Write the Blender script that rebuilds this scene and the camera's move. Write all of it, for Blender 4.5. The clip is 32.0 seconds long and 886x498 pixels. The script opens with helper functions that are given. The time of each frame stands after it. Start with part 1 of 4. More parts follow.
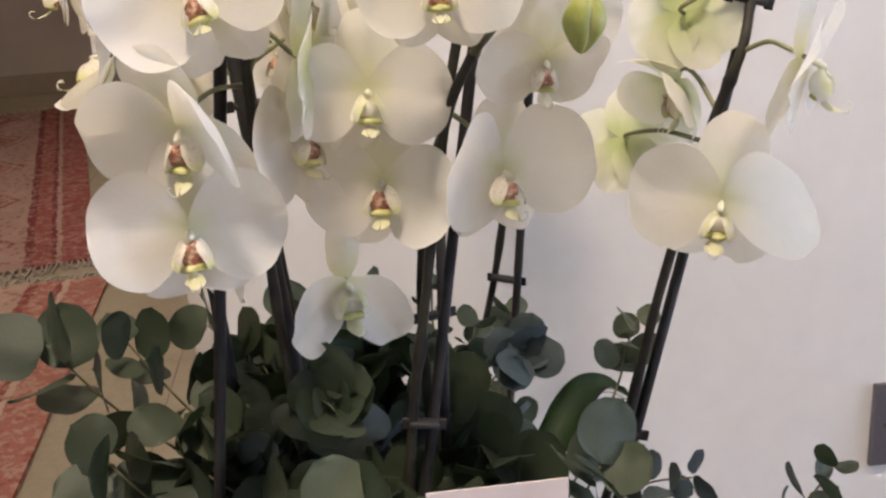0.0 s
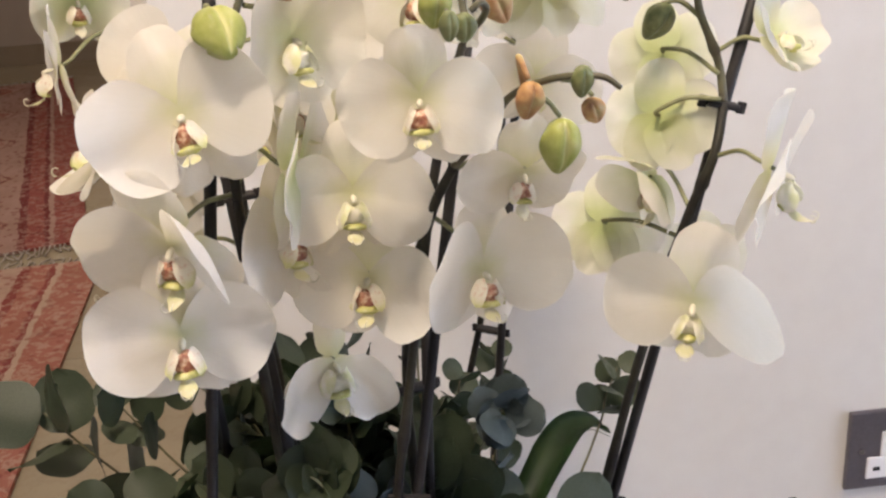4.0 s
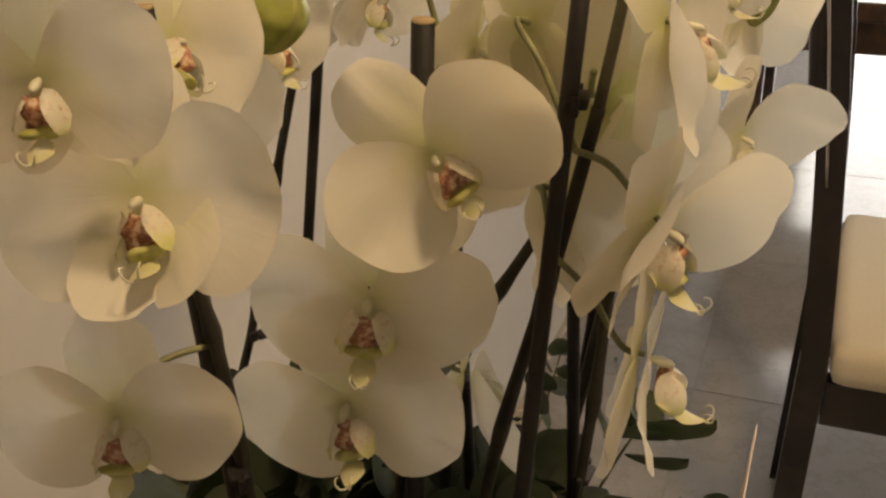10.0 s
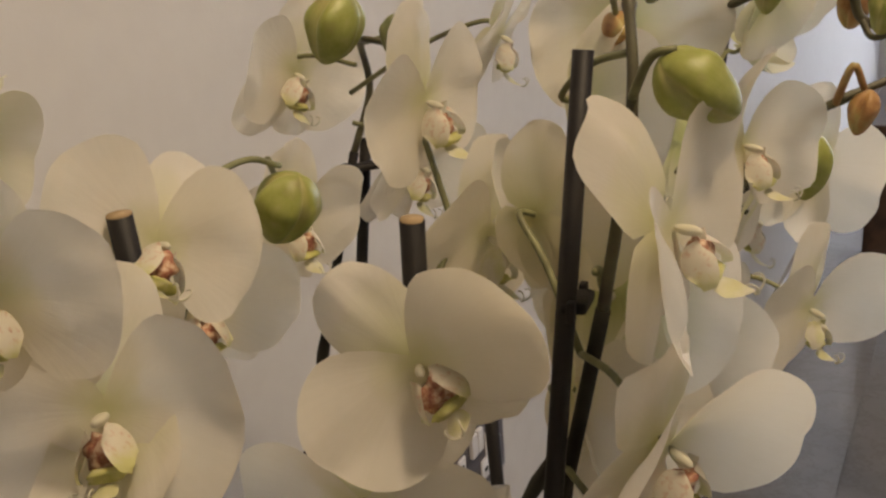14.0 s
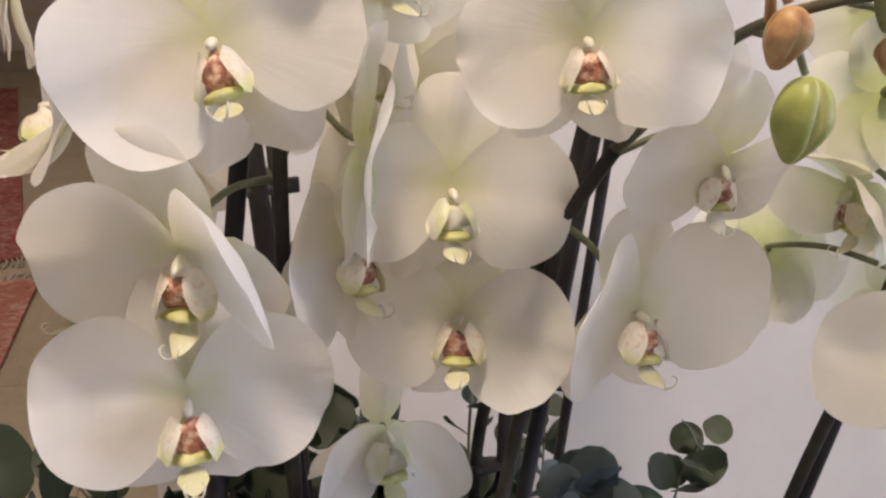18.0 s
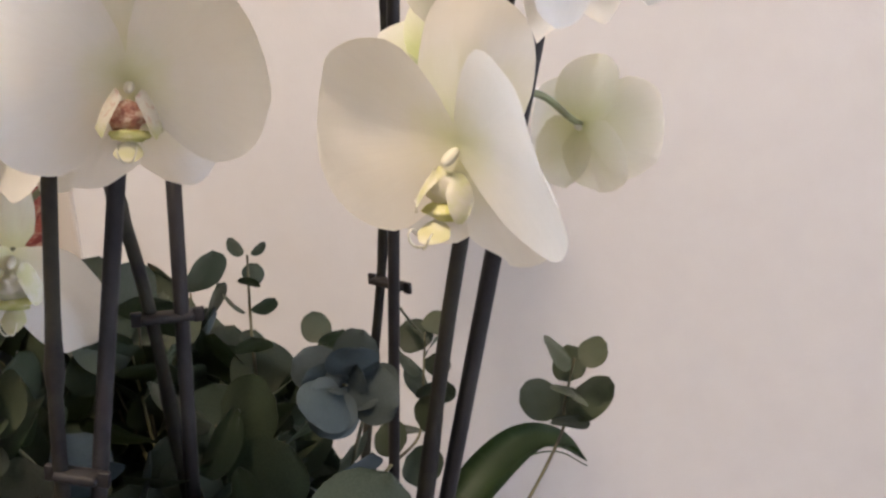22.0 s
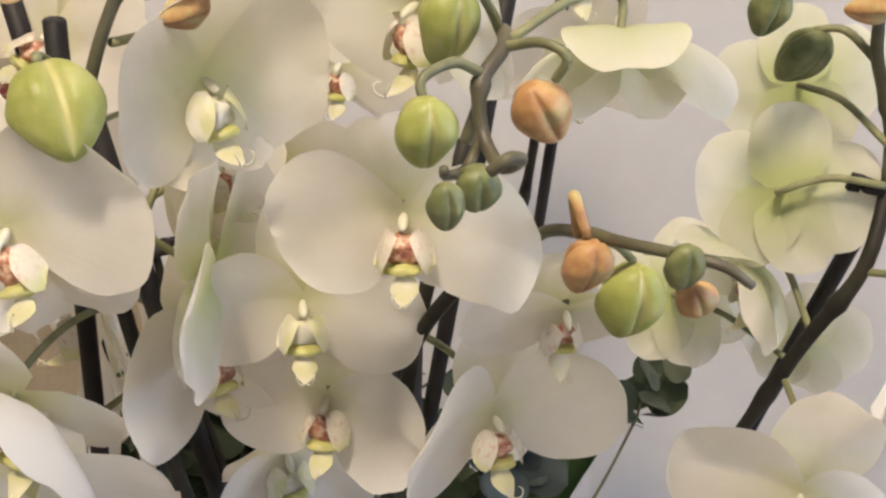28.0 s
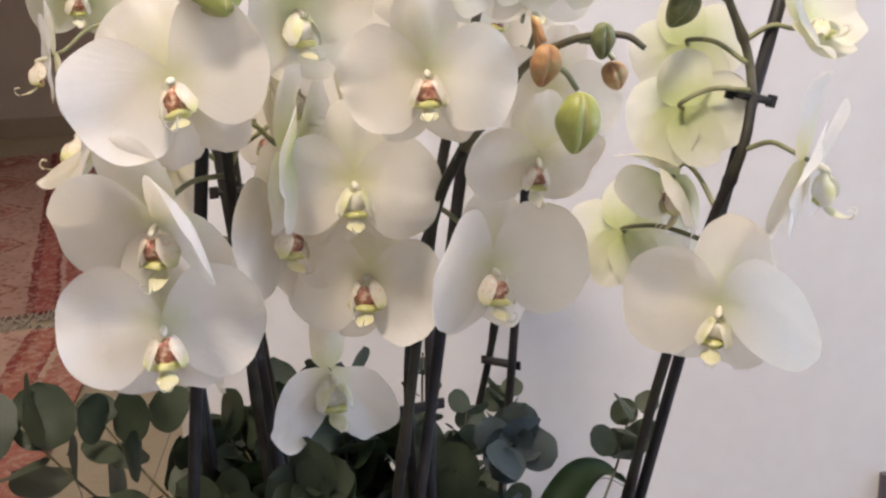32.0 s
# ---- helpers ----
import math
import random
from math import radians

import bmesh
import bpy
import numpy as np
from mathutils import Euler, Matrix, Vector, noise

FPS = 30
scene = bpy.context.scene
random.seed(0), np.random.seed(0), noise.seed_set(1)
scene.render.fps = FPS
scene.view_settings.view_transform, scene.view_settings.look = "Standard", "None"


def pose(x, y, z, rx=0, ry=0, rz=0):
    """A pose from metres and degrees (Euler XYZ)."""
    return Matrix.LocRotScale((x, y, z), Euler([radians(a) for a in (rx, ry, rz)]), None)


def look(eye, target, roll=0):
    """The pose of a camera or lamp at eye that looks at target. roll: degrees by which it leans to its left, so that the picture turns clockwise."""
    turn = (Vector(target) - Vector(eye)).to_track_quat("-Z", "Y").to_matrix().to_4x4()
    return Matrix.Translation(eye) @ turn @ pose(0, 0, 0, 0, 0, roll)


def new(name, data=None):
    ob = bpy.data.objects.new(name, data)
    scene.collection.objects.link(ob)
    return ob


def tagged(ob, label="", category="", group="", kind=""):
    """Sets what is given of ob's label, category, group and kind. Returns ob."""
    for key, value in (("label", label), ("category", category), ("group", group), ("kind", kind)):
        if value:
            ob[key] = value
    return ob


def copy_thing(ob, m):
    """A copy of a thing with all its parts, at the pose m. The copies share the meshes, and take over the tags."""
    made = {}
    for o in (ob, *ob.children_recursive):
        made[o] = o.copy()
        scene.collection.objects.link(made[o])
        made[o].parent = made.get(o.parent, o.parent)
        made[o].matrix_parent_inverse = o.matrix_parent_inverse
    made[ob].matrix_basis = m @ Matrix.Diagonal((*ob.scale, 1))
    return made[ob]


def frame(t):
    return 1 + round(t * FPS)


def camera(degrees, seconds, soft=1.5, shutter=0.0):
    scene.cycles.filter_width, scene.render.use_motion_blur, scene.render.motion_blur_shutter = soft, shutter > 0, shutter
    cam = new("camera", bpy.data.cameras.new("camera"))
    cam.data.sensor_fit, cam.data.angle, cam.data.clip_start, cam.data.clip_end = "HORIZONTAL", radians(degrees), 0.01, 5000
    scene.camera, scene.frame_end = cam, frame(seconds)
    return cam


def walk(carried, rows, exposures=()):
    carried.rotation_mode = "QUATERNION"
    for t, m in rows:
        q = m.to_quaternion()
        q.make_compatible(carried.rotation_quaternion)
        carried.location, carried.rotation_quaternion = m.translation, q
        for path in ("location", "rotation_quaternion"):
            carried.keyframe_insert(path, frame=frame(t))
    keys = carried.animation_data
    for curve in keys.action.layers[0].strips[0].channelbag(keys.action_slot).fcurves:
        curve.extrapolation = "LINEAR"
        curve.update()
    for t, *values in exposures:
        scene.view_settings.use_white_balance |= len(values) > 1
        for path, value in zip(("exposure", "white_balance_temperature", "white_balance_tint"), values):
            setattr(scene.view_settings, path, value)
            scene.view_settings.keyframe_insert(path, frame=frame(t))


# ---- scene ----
cam = camera(45.93, 32.0, soft=2.4)
PATH = [
    (0.0, -0.0004, -0.0068, 1.0702, 70.38, 3.69, -5.95),
    (0.5, -0.0032, -0.0108, 1.0816, 70.59, 4.02, -4.67),
    (1.0, -0.0037, -0.0164, 1.0981, 70.51, 3.95, -5.70),
    (1.5, 0.0011, -0.0205, 1.1104, 69.53, 4.26, -6.81),
    (2.0, 0.0074, -0.0207, 1.1228, 70.39, 4.13, -7.27),
    (2.5, 0.0132, -0.0202, 1.1396, 69.85, 4.25, -7.67),
    (3.0, 0.0134, -0.0192, 1.1481, 69.87, 3.92, -8.16),
    (3.5, 0.0124, -0.0150, 1.1505, 68.98, 4.31, -7.86),
    (4.0, 0.0099, -0.0025, 1.1407, 68.20, 3.56, -6.30),
    (4.5, -0.0315, 0.0082, 1.1350, 68.52, 1.38, -5.50),
    (6.5, -0.2437, 0.1753, 1.1467, 65.37, 3.11, -38.80),
    (7.0, -0.3233, 0.2211, 1.1414, 67.47, 1.78, -45.81),
    (7.5, -0.3326, 0.2375, 1.1399, 67.01, 1.37, -48.13),
    (8.0, -0.3264, 0.2779, 1.1374, 67.19, 0.20, -50.30),
    (8.5, -0.3583, 0.3486, 1.1297, 65.89, 1.31, -63.02),
    (9.0, -0.3624, 0.3854, 1.1218, 65.54, 0.95, -68.58),
    (9.5, -0.3675, 0.4035, 1.1175, 65.17, 1.32, -69.87),
    (10.0, -0.3708, 0.4072, 1.1109, 63.83, 0.98, -69.37),
    (10.5, -0.3737, 0.3895, 1.0843, 63.75, 1.88, -68.26),
    (11.0, -0.3678, 0.4088, 1.0650, 62.27, 2.29, -69.53),
    (11.5, -0.3709, 0.4189, 1.0607, 65.62, 2.94, -72.54),
    (12.0, -0.3570, 0.4086, 1.0604, 67.93, 3.15, -70.29),
    (12.5, -0.3406, 0.4072, 1.0792, 67.73, 4.19, -68.59),
    (13.0, -0.3337, 0.4048, 1.0912, 69.28, 4.18, -67.21),
    (13.5, -0.3296, 0.3964, 1.1082, 70.11, 4.82, -65.61),
    (14.0, -0.3244, 0.3797, 1.1226, 71.09, 3.97, -63.00),
    (14.5, -0.3071, 0.3429, 1.1240, 70.78, 2.89, -56.88),
    (15.0, -0.2678, 0.2934, 1.1237, 71.05, 1.80, -51.82),
    (15.5, -0.2275, 0.2572, 1.1193, 71.08, -0.04, -45.99),
    (17.5, -0.0707, 0.1499, 1.0923, 69.42, 1.68, -16.00),
    (18.0, -0.0412, 0.1635, 1.0757, 70.03, 0.33, -8.43),
    (18.5, 0.0677, 0.1683, 1.0791, 68.66, -1.46, 2.97),
    (19.0, 0.1419, 0.1762, 1.0762, 69.33, 0.35, 10.59),
    (19.5, 0.1765, 0.1825, 1.0734, 68.16, 2.36, 11.17),
    (20.0, 0.2052, 0.1717, 1.0642, 70.19, 2.48, 9.93),
    (20.5, 0.2192, 0.1664, 1.0417, 70.15, 2.91, 8.05),
    (21.0, 0.2153, 0.1704, 1.0229, 71.36, 3.29, 8.33),
    (21.5, 0.2089, 0.1752, 1.0022, 71.79, 3.11, 6.72),
    (22.0, 0.1968, 0.1793, 0.9785, 72.07, 2.94, 6.16),
    (22.5, 0.1862, 0.1795, 0.9694, 72.28, 3.04, 5.73),
    (23.0, 0.1656, 0.1714, 0.9842, 71.93, 0.55, 4.22),
    (23.5, 0.1248, 0.1577, 0.9921, 70.42, 1.21, 4.10),
    (24.0, 0.0996, 0.1276, 1.0015, 70.46, 1.53, 1.71),
    (24.5, 0.0754, 0.1077, 1.0191, 70.21, 1.76, -1.38),
    (26.5, 0.0441, 0.1297, 1.0862, 65.83, -1.29, -4.39),
    (27.0, 0.0434, 0.1663, 1.1303, 61.31, 0.04, -5.44),
    (27.5, 0.0421, 0.1912, 1.1517, 60.02, 0.98, -4.19),
    (28.0, 0.0423, 0.2157, 1.1813, 55.62, 1.09, -3.37),
    (28.5, 0.0421, 0.2251, 1.2105, 58.77, 0.72, -4.16),
    (29.0, 0.0398, 0.2273, 1.2219, 61.09, 0.04, -6.41),
    (29.5, 0.0298, 0.2178, 1.2116, 64.28, -1.10, -6.80),
    (30.0, 0.0221, 0.1923, 1.1904, 65.79, 0.02, -5.55),
    (30.5, 0.0067, 0.1421, 1.1679, 68.95, 0.22, -6.15),
    (31.0, 0.0076, 0.1029, 1.1352, 71.03, 0.28, -7.99),
    (31.5, 0.0009, 0.0670, 1.1240, 67.25, 1.05, -8.27),
    (32.0, 0.0129, 0.0176, 1.0861, 73.01, 2.56, -5.11),
]
EXPOSURES = [(0.0, 0.07, 6300, 14), (2.5, 0.12, 6450, 14), (4.5, 0.1, 6450, 14), (6.5, 0.06, 6250, 14), (8.0, 0.07, 6200, 16), (8.5, -0.1, 6700, 14), (9.0, -0.8, 7700, 18), (9.6, -0.75, 10700, 11), (10.5, -0.88, 10000, 12), (12.5, -0.73, 10400, 11), (13.4, -0.83, 8800, 11), (14.1, -0.93, 7700, 12), (15.0, -0.43, 6650, 13), (15.5, -0.28, 6600, 14), (17.5, -0.11, 6300, 16), (18.5, -0.11, 6300, 18), (20.0, -0.03, 6450, 17), (23.0, 0.1, 6600, 16), (26.5, -0.06, 6600, 14), (29.0, -0.08, 6400, 11), (30.5, -0.02, 6350, 13), (32.0, 0.06, 6100, 15)]
walk(cam, [(t, pose(x, y, z, rx, ry, rz)) for t, x, y, z, rx, ry, rz in PATH], EXPOSURES)

# ---- light: a warm ceiling lamp in front of the wall, a cool glazed door at the far end of the room ----
LAMP_AT, LAMP_POWER, LAMP_COLOUR = (-0.12, 0.0, 2.40), 32.0, (1.0, 0.83, 0.62)
DOOR_POWER, DOOR_COLOUR = 48.0, (0.47, 0.61, 1.0)
HALL_POWER = 16.0
world = bpy.data.worlds.new("world")
scene.world = world
world.use_nodes = True
world.node_tree.nodes["Background"].inputs[0].default_value = (0.75, 0.85, 1.0, 1)
world.node_tree.nodes["Background"].inputs[1].default_value = 1.6


def area(name, at, target, size, power, colour, size_y=None):
    data = bpy.data.lights.new(name, "AREA")
    data.energy, data.color, data.size = power, colour, size
    if size_y:
        data.shape, data.size_y = "RECTANGLE", size_y
    else:
        data.shape = "DISK"
    ob = new(name, data)
    ob.matrix_world = look(at, target)
    return ob


area("ceiling_lamp_light", LAMP_AT, (-0.12, 0.01, 0), 0.26, LAMP_POWER, LAMP_COLOUR)
area("door_daylight", (4.66, -0.75, 1.15), (0, -0.35, 0.9), 2.4, DOOR_POWER, DOOR_COLOUR, 2.0)
# Added light, out of view, that brightens the hallway.
area("hall_fill_light", (-1.3, 3.4, 2.40), (-1.3, 3.4, 0), 0.26, HALL_POWER, LAMP_COLOUR)


# ---- materials ----
class Mat:
    """A node material with a few short ways to wire it."""

    def __init__(self, name, colour=(0.8, 0.8, 0.8), rough=0.6, metal=0.0, spec=0.5):
        self.m = bpy.data.materials.new(name)
        self.m.use_nodes = True
        self.t = self.m.node_tree
        self.b = self.t.nodes["Principled BSDF"]
        self.b.inputs["Base Color"].default_value = (*colour, 1)
        self.b.inputs["Roughness"].default_value = rough
        self.b.inputs["Metallic"].default_value = metal
        self.b.inputs["Specular IOR Level"].default_value = spec
        self.co = self.node("ShaderNodeTexCoord").outputs["Object"]

    def node(self, kind, **given):
        n = self.t.nodes.new(kind)
        for k, v in given.items():
            n.inputs[k.replace("_", " ")].default_value = v
        return n

    def link(self, a, b):
        self.t.links.new(a, b)

    def noise(self, scale, detail=4.0, rough=0.55, vector=None):
        n = self.node("ShaderNodeTexNoise", Scale=scale, Detail=detail, Roughness=rough)
        self.link(vector or self.co, n.inputs["Vector"])
        return n.outputs["Fac"]

    def ramp(self, fac, stops):
        n = self.t.nodes.new("ShaderNodeValToRGB")
        while len(n.color_ramp.elements) < len(stops):
            n.color_ramp.elements.new(0.5)
        for e, (p, c) in zip(n.color_ramp.elements, stops):
            e.position, e.color = p, (*c, 1)
        self.link(fac, n.inputs["Fac"])
        return n.outputs["Color"]

    def mix(self, fac, a, b, blend="MIX"):
        n = self.t.nodes.new("ShaderNodeMix")
        n.data_type, n.blend_type = "RGBA", blend
        for socket, v in ((n.inputs[0], fac), (n.inputs[6], a), (n.inputs[7], b)):
            if isinstance(v, (int, float)):
                socket.default_value = v
            elif isinstance(v, tuple):
                socket.default_value = (*v, 1)
            else:
                self.link(v, socket)
        return n.outputs[2]

    def math(self, op, a, b=0.0, clamp=False):
        n = self.t.nodes.new("ShaderNodeMath")
        n.operation, n.use_clamp = op, clamp
        for socket, v in zip(n.inputs, (a, b)):
            if isinstance(v, (int, float)):
                socket.default_value = v
            else:
                self.link(v, socket)
        return n.outputs[0]

    def colour(self, out):
        self.link(out, self.b.inputs["Base Color"])

    def bump(self, fac, strength, distance):
        n = self.node("ShaderNodeBump", Strength=strength, Distance=distance)
        self.link(fac, n.inputs["Height"])
        self.link(n.outputs["Normal"], self.b.inputs["Normal"])
        return n.outputs["Normal"]

    def length(self):
        n = self.t.nodes.new("ShaderNodeVectorMath")
        n.operation = "LENGTH"
        self.link(self.co, n.inputs[0])
        return n.outputs["Value"]

    def random(self):
        return self.node("ShaderNodeObjectInfo").outputs["Random"]

    def translucent(self, amount, colour):
        tr = self.t.nodes.new("ShaderNodeBsdfTranslucent")
        if isinstance(colour, tuple):
            tr.inputs["Color"].default_value = (*colour, 1)
        else:
            self.link(colour, tr.inputs["Color"])
        mx = self.t.nodes.new("ShaderNodeMixShader")
        mx.inputs[0].default_value = amount
        self.link(self.b.outputs[0], mx.inputs[1])
        self.link(tr.outputs[0], mx.inputs[2])
        self.link(mx.outputs[0], self.t.nodes["Material Output"].inputs["Surface"])


def petal_material(name, white, green, reach, hold=0.0):
    """Petal tissue: white with veins along it, green-yellow towards the heart of the flower."""
    k = Mat(name, white, 0.62, spec=0.25)
    r = k.math("DIVIDE", k.length(), 0.043)
    patch = k.noise(60.0, 3.0)
    r = k.math("ADD", r, k.math("MULTIPLY", k.math("SUBTRACT", patch, 0.5), 0.5))
    tint = k.ramp(r, [(hold, green), (max(reach, hold + 0.1), tuple(0.5 * (a + b) for a, b in zip(white, green))), (min(0.98, max(reach, hold + 0.1) * 2.4) if not hold else 0.82, white)])
    sep = k.t.nodes.new("ShaderNodeSeparateXYZ")
    k.link(k.co, sep.inputs[0])
    fan = k.t.nodes.new("ShaderNodeCombineXYZ")
    k.link(k.math("MULTIPLY", k.math("ARCTAN2", sep.outputs[2], sep.outputs[0]), 16.0), fan.inputs[0])
    k.link(k.math("MULTIPLY", r, 1.6), fan.inputs[1])
    veins = k.noise(1.0, 3.0, 0.6, fan.outputs[0])
    mottle = k.noise(110.0, 4.0, 0.6)
    col = k.mix(0.09, tint, k.ramp(veins, [(0.38, tuple(0.78 * v for v in white)), (0.60, white)]))
    col = k.mix(0.14, col, k.ramp(mottle, [(0.35, (white[0] * 0.86, white[1] * 0.84, white[2] * 0.74)), (0.65, white)]))
    k.colour(col)
    k.bump(k.math("ADD", k.math("MULTIPLY", veins, 0.9), k.noise(90.0, 3.0)), 0.20, 0.0012)
    k.translucent(0.46, k.mix(0.6, col, (1.0, 0.93, 0.74)))
    return k.m


PETAL = petal_material("orchid_petal", (0.86, 0.825, 0.76), (0.70, 0.71, 0.36), 0.15)
SEPAL = petal_material("orchid_sepal", (0.86, 0.825, 0.76), (0.60, 0.64, 0.20), 0.27)
PETAL_GREEN = petal_material("young_petal", (0.85, 0.825, 0.75), (0.66, 0.73, 0.30), 0.26)
PETAL_BACK = petal_material("green_backed_petal", (0.83, 0.80, 0.75), (0.46, 0.56, 0.16), 0.44, 0.18)

k = Mat("lip", (0.80, 0.76, 0.66), 0.5)
sep = k.t.nodes.new("ShaderNodeSeparateXYZ")
k.link(k.co, sep.inputs[0])
grit = k.math("SUBTRACT", k.noise(420.0, 4.0, 0.65), 0.5)
low = k.math("ADD", k.math("DIVIDE", k.math("MULTIPLY", sep.outputs[2], -1.0), 0.082), k.math("MULTIPLY", grit, 0.08))
body = k.mix(k.ramp(grit, [(0.02, (0, 0, 0)), (0.16, (1, 1, 1))]), (0.72, 0.68, 0.57), (0.60, 0.40, 0.30))
k.colour(k.mix(k.ramp(low, [(0.120, (0, 0, 0)), (0.172, (1, 1, 1))]), body, (0.64, 0.64, 0.27)))
k.translucent(0.25, (0.9, 0.85, 0.68))
LIP = k.m
k = Mat("pale_lip", (0.82, 0.79, 0.70), 0.5)
k.colour(k.ramp(k.noise(130.0, 3.0), [(0.36, (0.62, 0.62, 0.32)), (0.56, (0.76, 0.73, 0.63))]))
k.translucent(0.25, (0.9, 0.85, 0.68))
LIP_PALE = k.m
k = Mat("lip_tongue", (0.84, 0.79, 0.55), 0.5)
k.colour(k.ramp(k.noise(110.0, 3.0), [(0.34, (0.60, 0.58, 0.32)), (0.56, (0.68, 0.65, 0.54))]))
k.translucent(0.25, (0.85, 0.8, 0.5))
LIP_YELLOW = k.m
k = Mat("throat", (0.36, 0.13, 0.07), 0.5)
k.colour(k.ramp(k.noise(420.0, 3.0), [(0.36, (0.30, 0.10, 0.07)), (0.50, (0.46, 0.21, 0.13)), (0.64, (0.68, 0.50, 0.36))]))
THROAT = k.m
k = Mat("lip_crest", (0.60, 0.58, 0.17), 0.5)
k.colour(k.ramp(k.noise(240.0, 4.0), [(0.34, (0.50, 0.50, 0.15)), (0.55, (0.62, 0.60, 0.25)), (0.70, (0.74, 0.70, 0.46))]))
k.translucent(0.2, (0.7, 0.7, 0.2))
CREST = k.m
k = Mat("column_white", (0.88, 0.84, 0.74), 0.42)
k.colour(k.mix(k.noise(90.0), (0.72, 0.69, 0.60), (0.70, 0.68, 0.52)))
k.translucent(0.2, (0.9, 0.85, 0.7))
COLUMN = k.m

k = Mat("bud_green", (0.30, 0.40, 0.05), 0.42)
blush = k.noise(95.0, 3.0)
fine = k.node("ShaderNodeMapping")
fine.inputs["Scale"].default_value = (1.0, 1.0, 0.12)
k.link(k.co, fine.inputs["Vector"])
lines = k.noise(700.0, 2.0, 0.5, fine.outputs["Vector"])
k.colour(k.mix(k.math("MULTIPLY", lines, 0.5), k.ramp(blush, [(0.28, (0.26, 0.22, 0.07)), (0.42, (0.30, 0.33, 0.06)), (0.55, (0.40, 0.43, 0.11)), (0.72, (0.55, 0.53, 0.27))]), (0.46, 0.47, 0.20)))
BUD_AXES = k.t.nodes.new("ShaderNodeSeparateXYZ")
k.link(k.co, BUD_AXES.inputs[0])
turned = k.math("ADD", k.math("MULTIPLY", k.math("ARCTAN2", BUD_AXES.outputs[1], BUD_AXES.outputs[0]), 1.5), 2.0)
edge = k.ramp(k.math("ADD", k.math("ABSOLUTE", k.math("SINE", turned)), k.math("MULTIPLY", k.math("SUBTRACT", blush, 0.5), 0.5)), [(0.10, (1, 1, 1)), (0.42, (0, 0, 0))])
k.colour(k.mix(k.math("MULTIPLY", edge, 0.7), k.b.inputs["Base Color"].links[0].from_socket, (0.62, 0.58, 0.26)))
k.bump(lines, 0.15, 0.001)
k.translucent(0.2, (0.5, 0.6, 0.1))
BUD_GREEN = k.m
k = Mat("bud_dark", (0.12, 0.17, 0.06), 0.45)
k.colour(k.ramp(k.noise(120.0, 3.0), [(0.35, (0.10, 0.125, 0.045)), (0.65, (0.23, 0.24, 0.10))]))
BUD_DARK = k.m
k = Mat("bud_orange", (0.46, 0.22, 0.07), 0.5)
k.colour(k.ramp(k.noise(140.0, 4.0), [(0.34, (0.33, 0.16, 0.07)), (0.52, (0.48, 0.28, 0.11)), (0.68, (0.48, 0.39, 0.17))]))
k.bump(k.noise(300.0), 0.25, 0.001)
BUD_ORANGE = k.m

k = Mat("flower_stem_brown", (0.045, 0.04, 0.032), 0.6, spec=0.3)
k.colour(k.ramp(k.noise(55.0, 4.0), [(0.35, (0.014, 0.012, 0.012)), (0.62, (0.034, 0.032, 0.022))]))
k.bump(k.noise(220.0), 0.2, 0.0008)
STEM_DARK = k.m
k = Mat("flower_stem_green", (0.10, 0.11, 0.05), 0.5)
k.colour(k.ramp(k.noise(70.0, 4.0), [(0.34, (0.065, 0.055, 0.040)), (0.66, (0.125, 0.12, 0.065))]))
k.bump(k.noise(260.0), 0.2, 0.0008)
STEM_GREEN = k.m
k = Mat("pedicel_green", (0.2, 0.22, 0.08), 0.5)
k.colour(k.ramp(k.noise(90.0, 3.0), [(0.35, (0.14, 0.14, 0.07)), (0.65, (0.25, 0.26, 0.13))]))
PEDICEL = k.m
k = Mat("stake_black", (0.018, 0.016, 0.017), 0.55, spec=0.3)
k.colour(k.ramp(k.noise(30.0, 4.0), [(0.35, (0.012, 0.011, 0.013)), (0.7, (0.032, 0.029, 0.028))]))
k.bump(k.noise(400.0), 0.15, 0.0006)
STAKE = k.m
k = Mat("stake_end", (0.42, 0.29, 0.17), 0.8)
k.colour(k.mix(k.noise(300.0), (0.30, 0.20, 0.11), (0.48, 0.36, 0.22)))
STAKE_END = k.m

k = Mat("eucalyptus_leaf", (0.07, 0.11, 0.07), 0.5, spec=0.35)
hue = k.ramp(k.random(), [(0.0, (0.014, 0.021, 0.011)), (0.4, (0.031, 0.041, 0.023)), (0.75, (0.056, 0.069, 0.040)), (1.0, (0.115, 0.132, 0.082))])
k.colour(k.mix(0.45, hue, k.ramp(k.noise(55.0, 4.0), [(0.35, (0.021, 0.032, 0.017)), (0.68, (0.064, 0.079, 0.050))])))
k.bump(k.noise(180.0, 3.0), 0.14, 0.001)
k.translucent(0.07, (0.10, 0.17, 0.06))
LEAF = k.m
k = Mat("eucalyptus_tip", (0.22, 0.25, 0.16), 0.55, spec=0.3)
k.colour(k.ramp(k.noise(160.0, 3.0), [(0.35, (0.15, 0.18, 0.11)), (0.66, (0.34, 0.36, 0.26))]))
LEAF_TIP = k.m
k = Mat("eucalyptus_leaf_blue", (0.13, 0.17, 0.17), 0.55, spec=0.3)
k.colour(k.mix(0.5, k.ramp(k.random(), [(0.0, (0.040, 0.058, 0.056)), (1.0, (0.088, 0.112, 0.114))]), k.ramp(k.noise(60.0, 4.0), [(0.35, (0.045, 0.062, 0.060)), (0.68, (0.098, 0.12, 0.122))])))
k.bump(k.noise(180.0, 3.0), 0.14, 0.001)
LEAF_BLUE = k.m
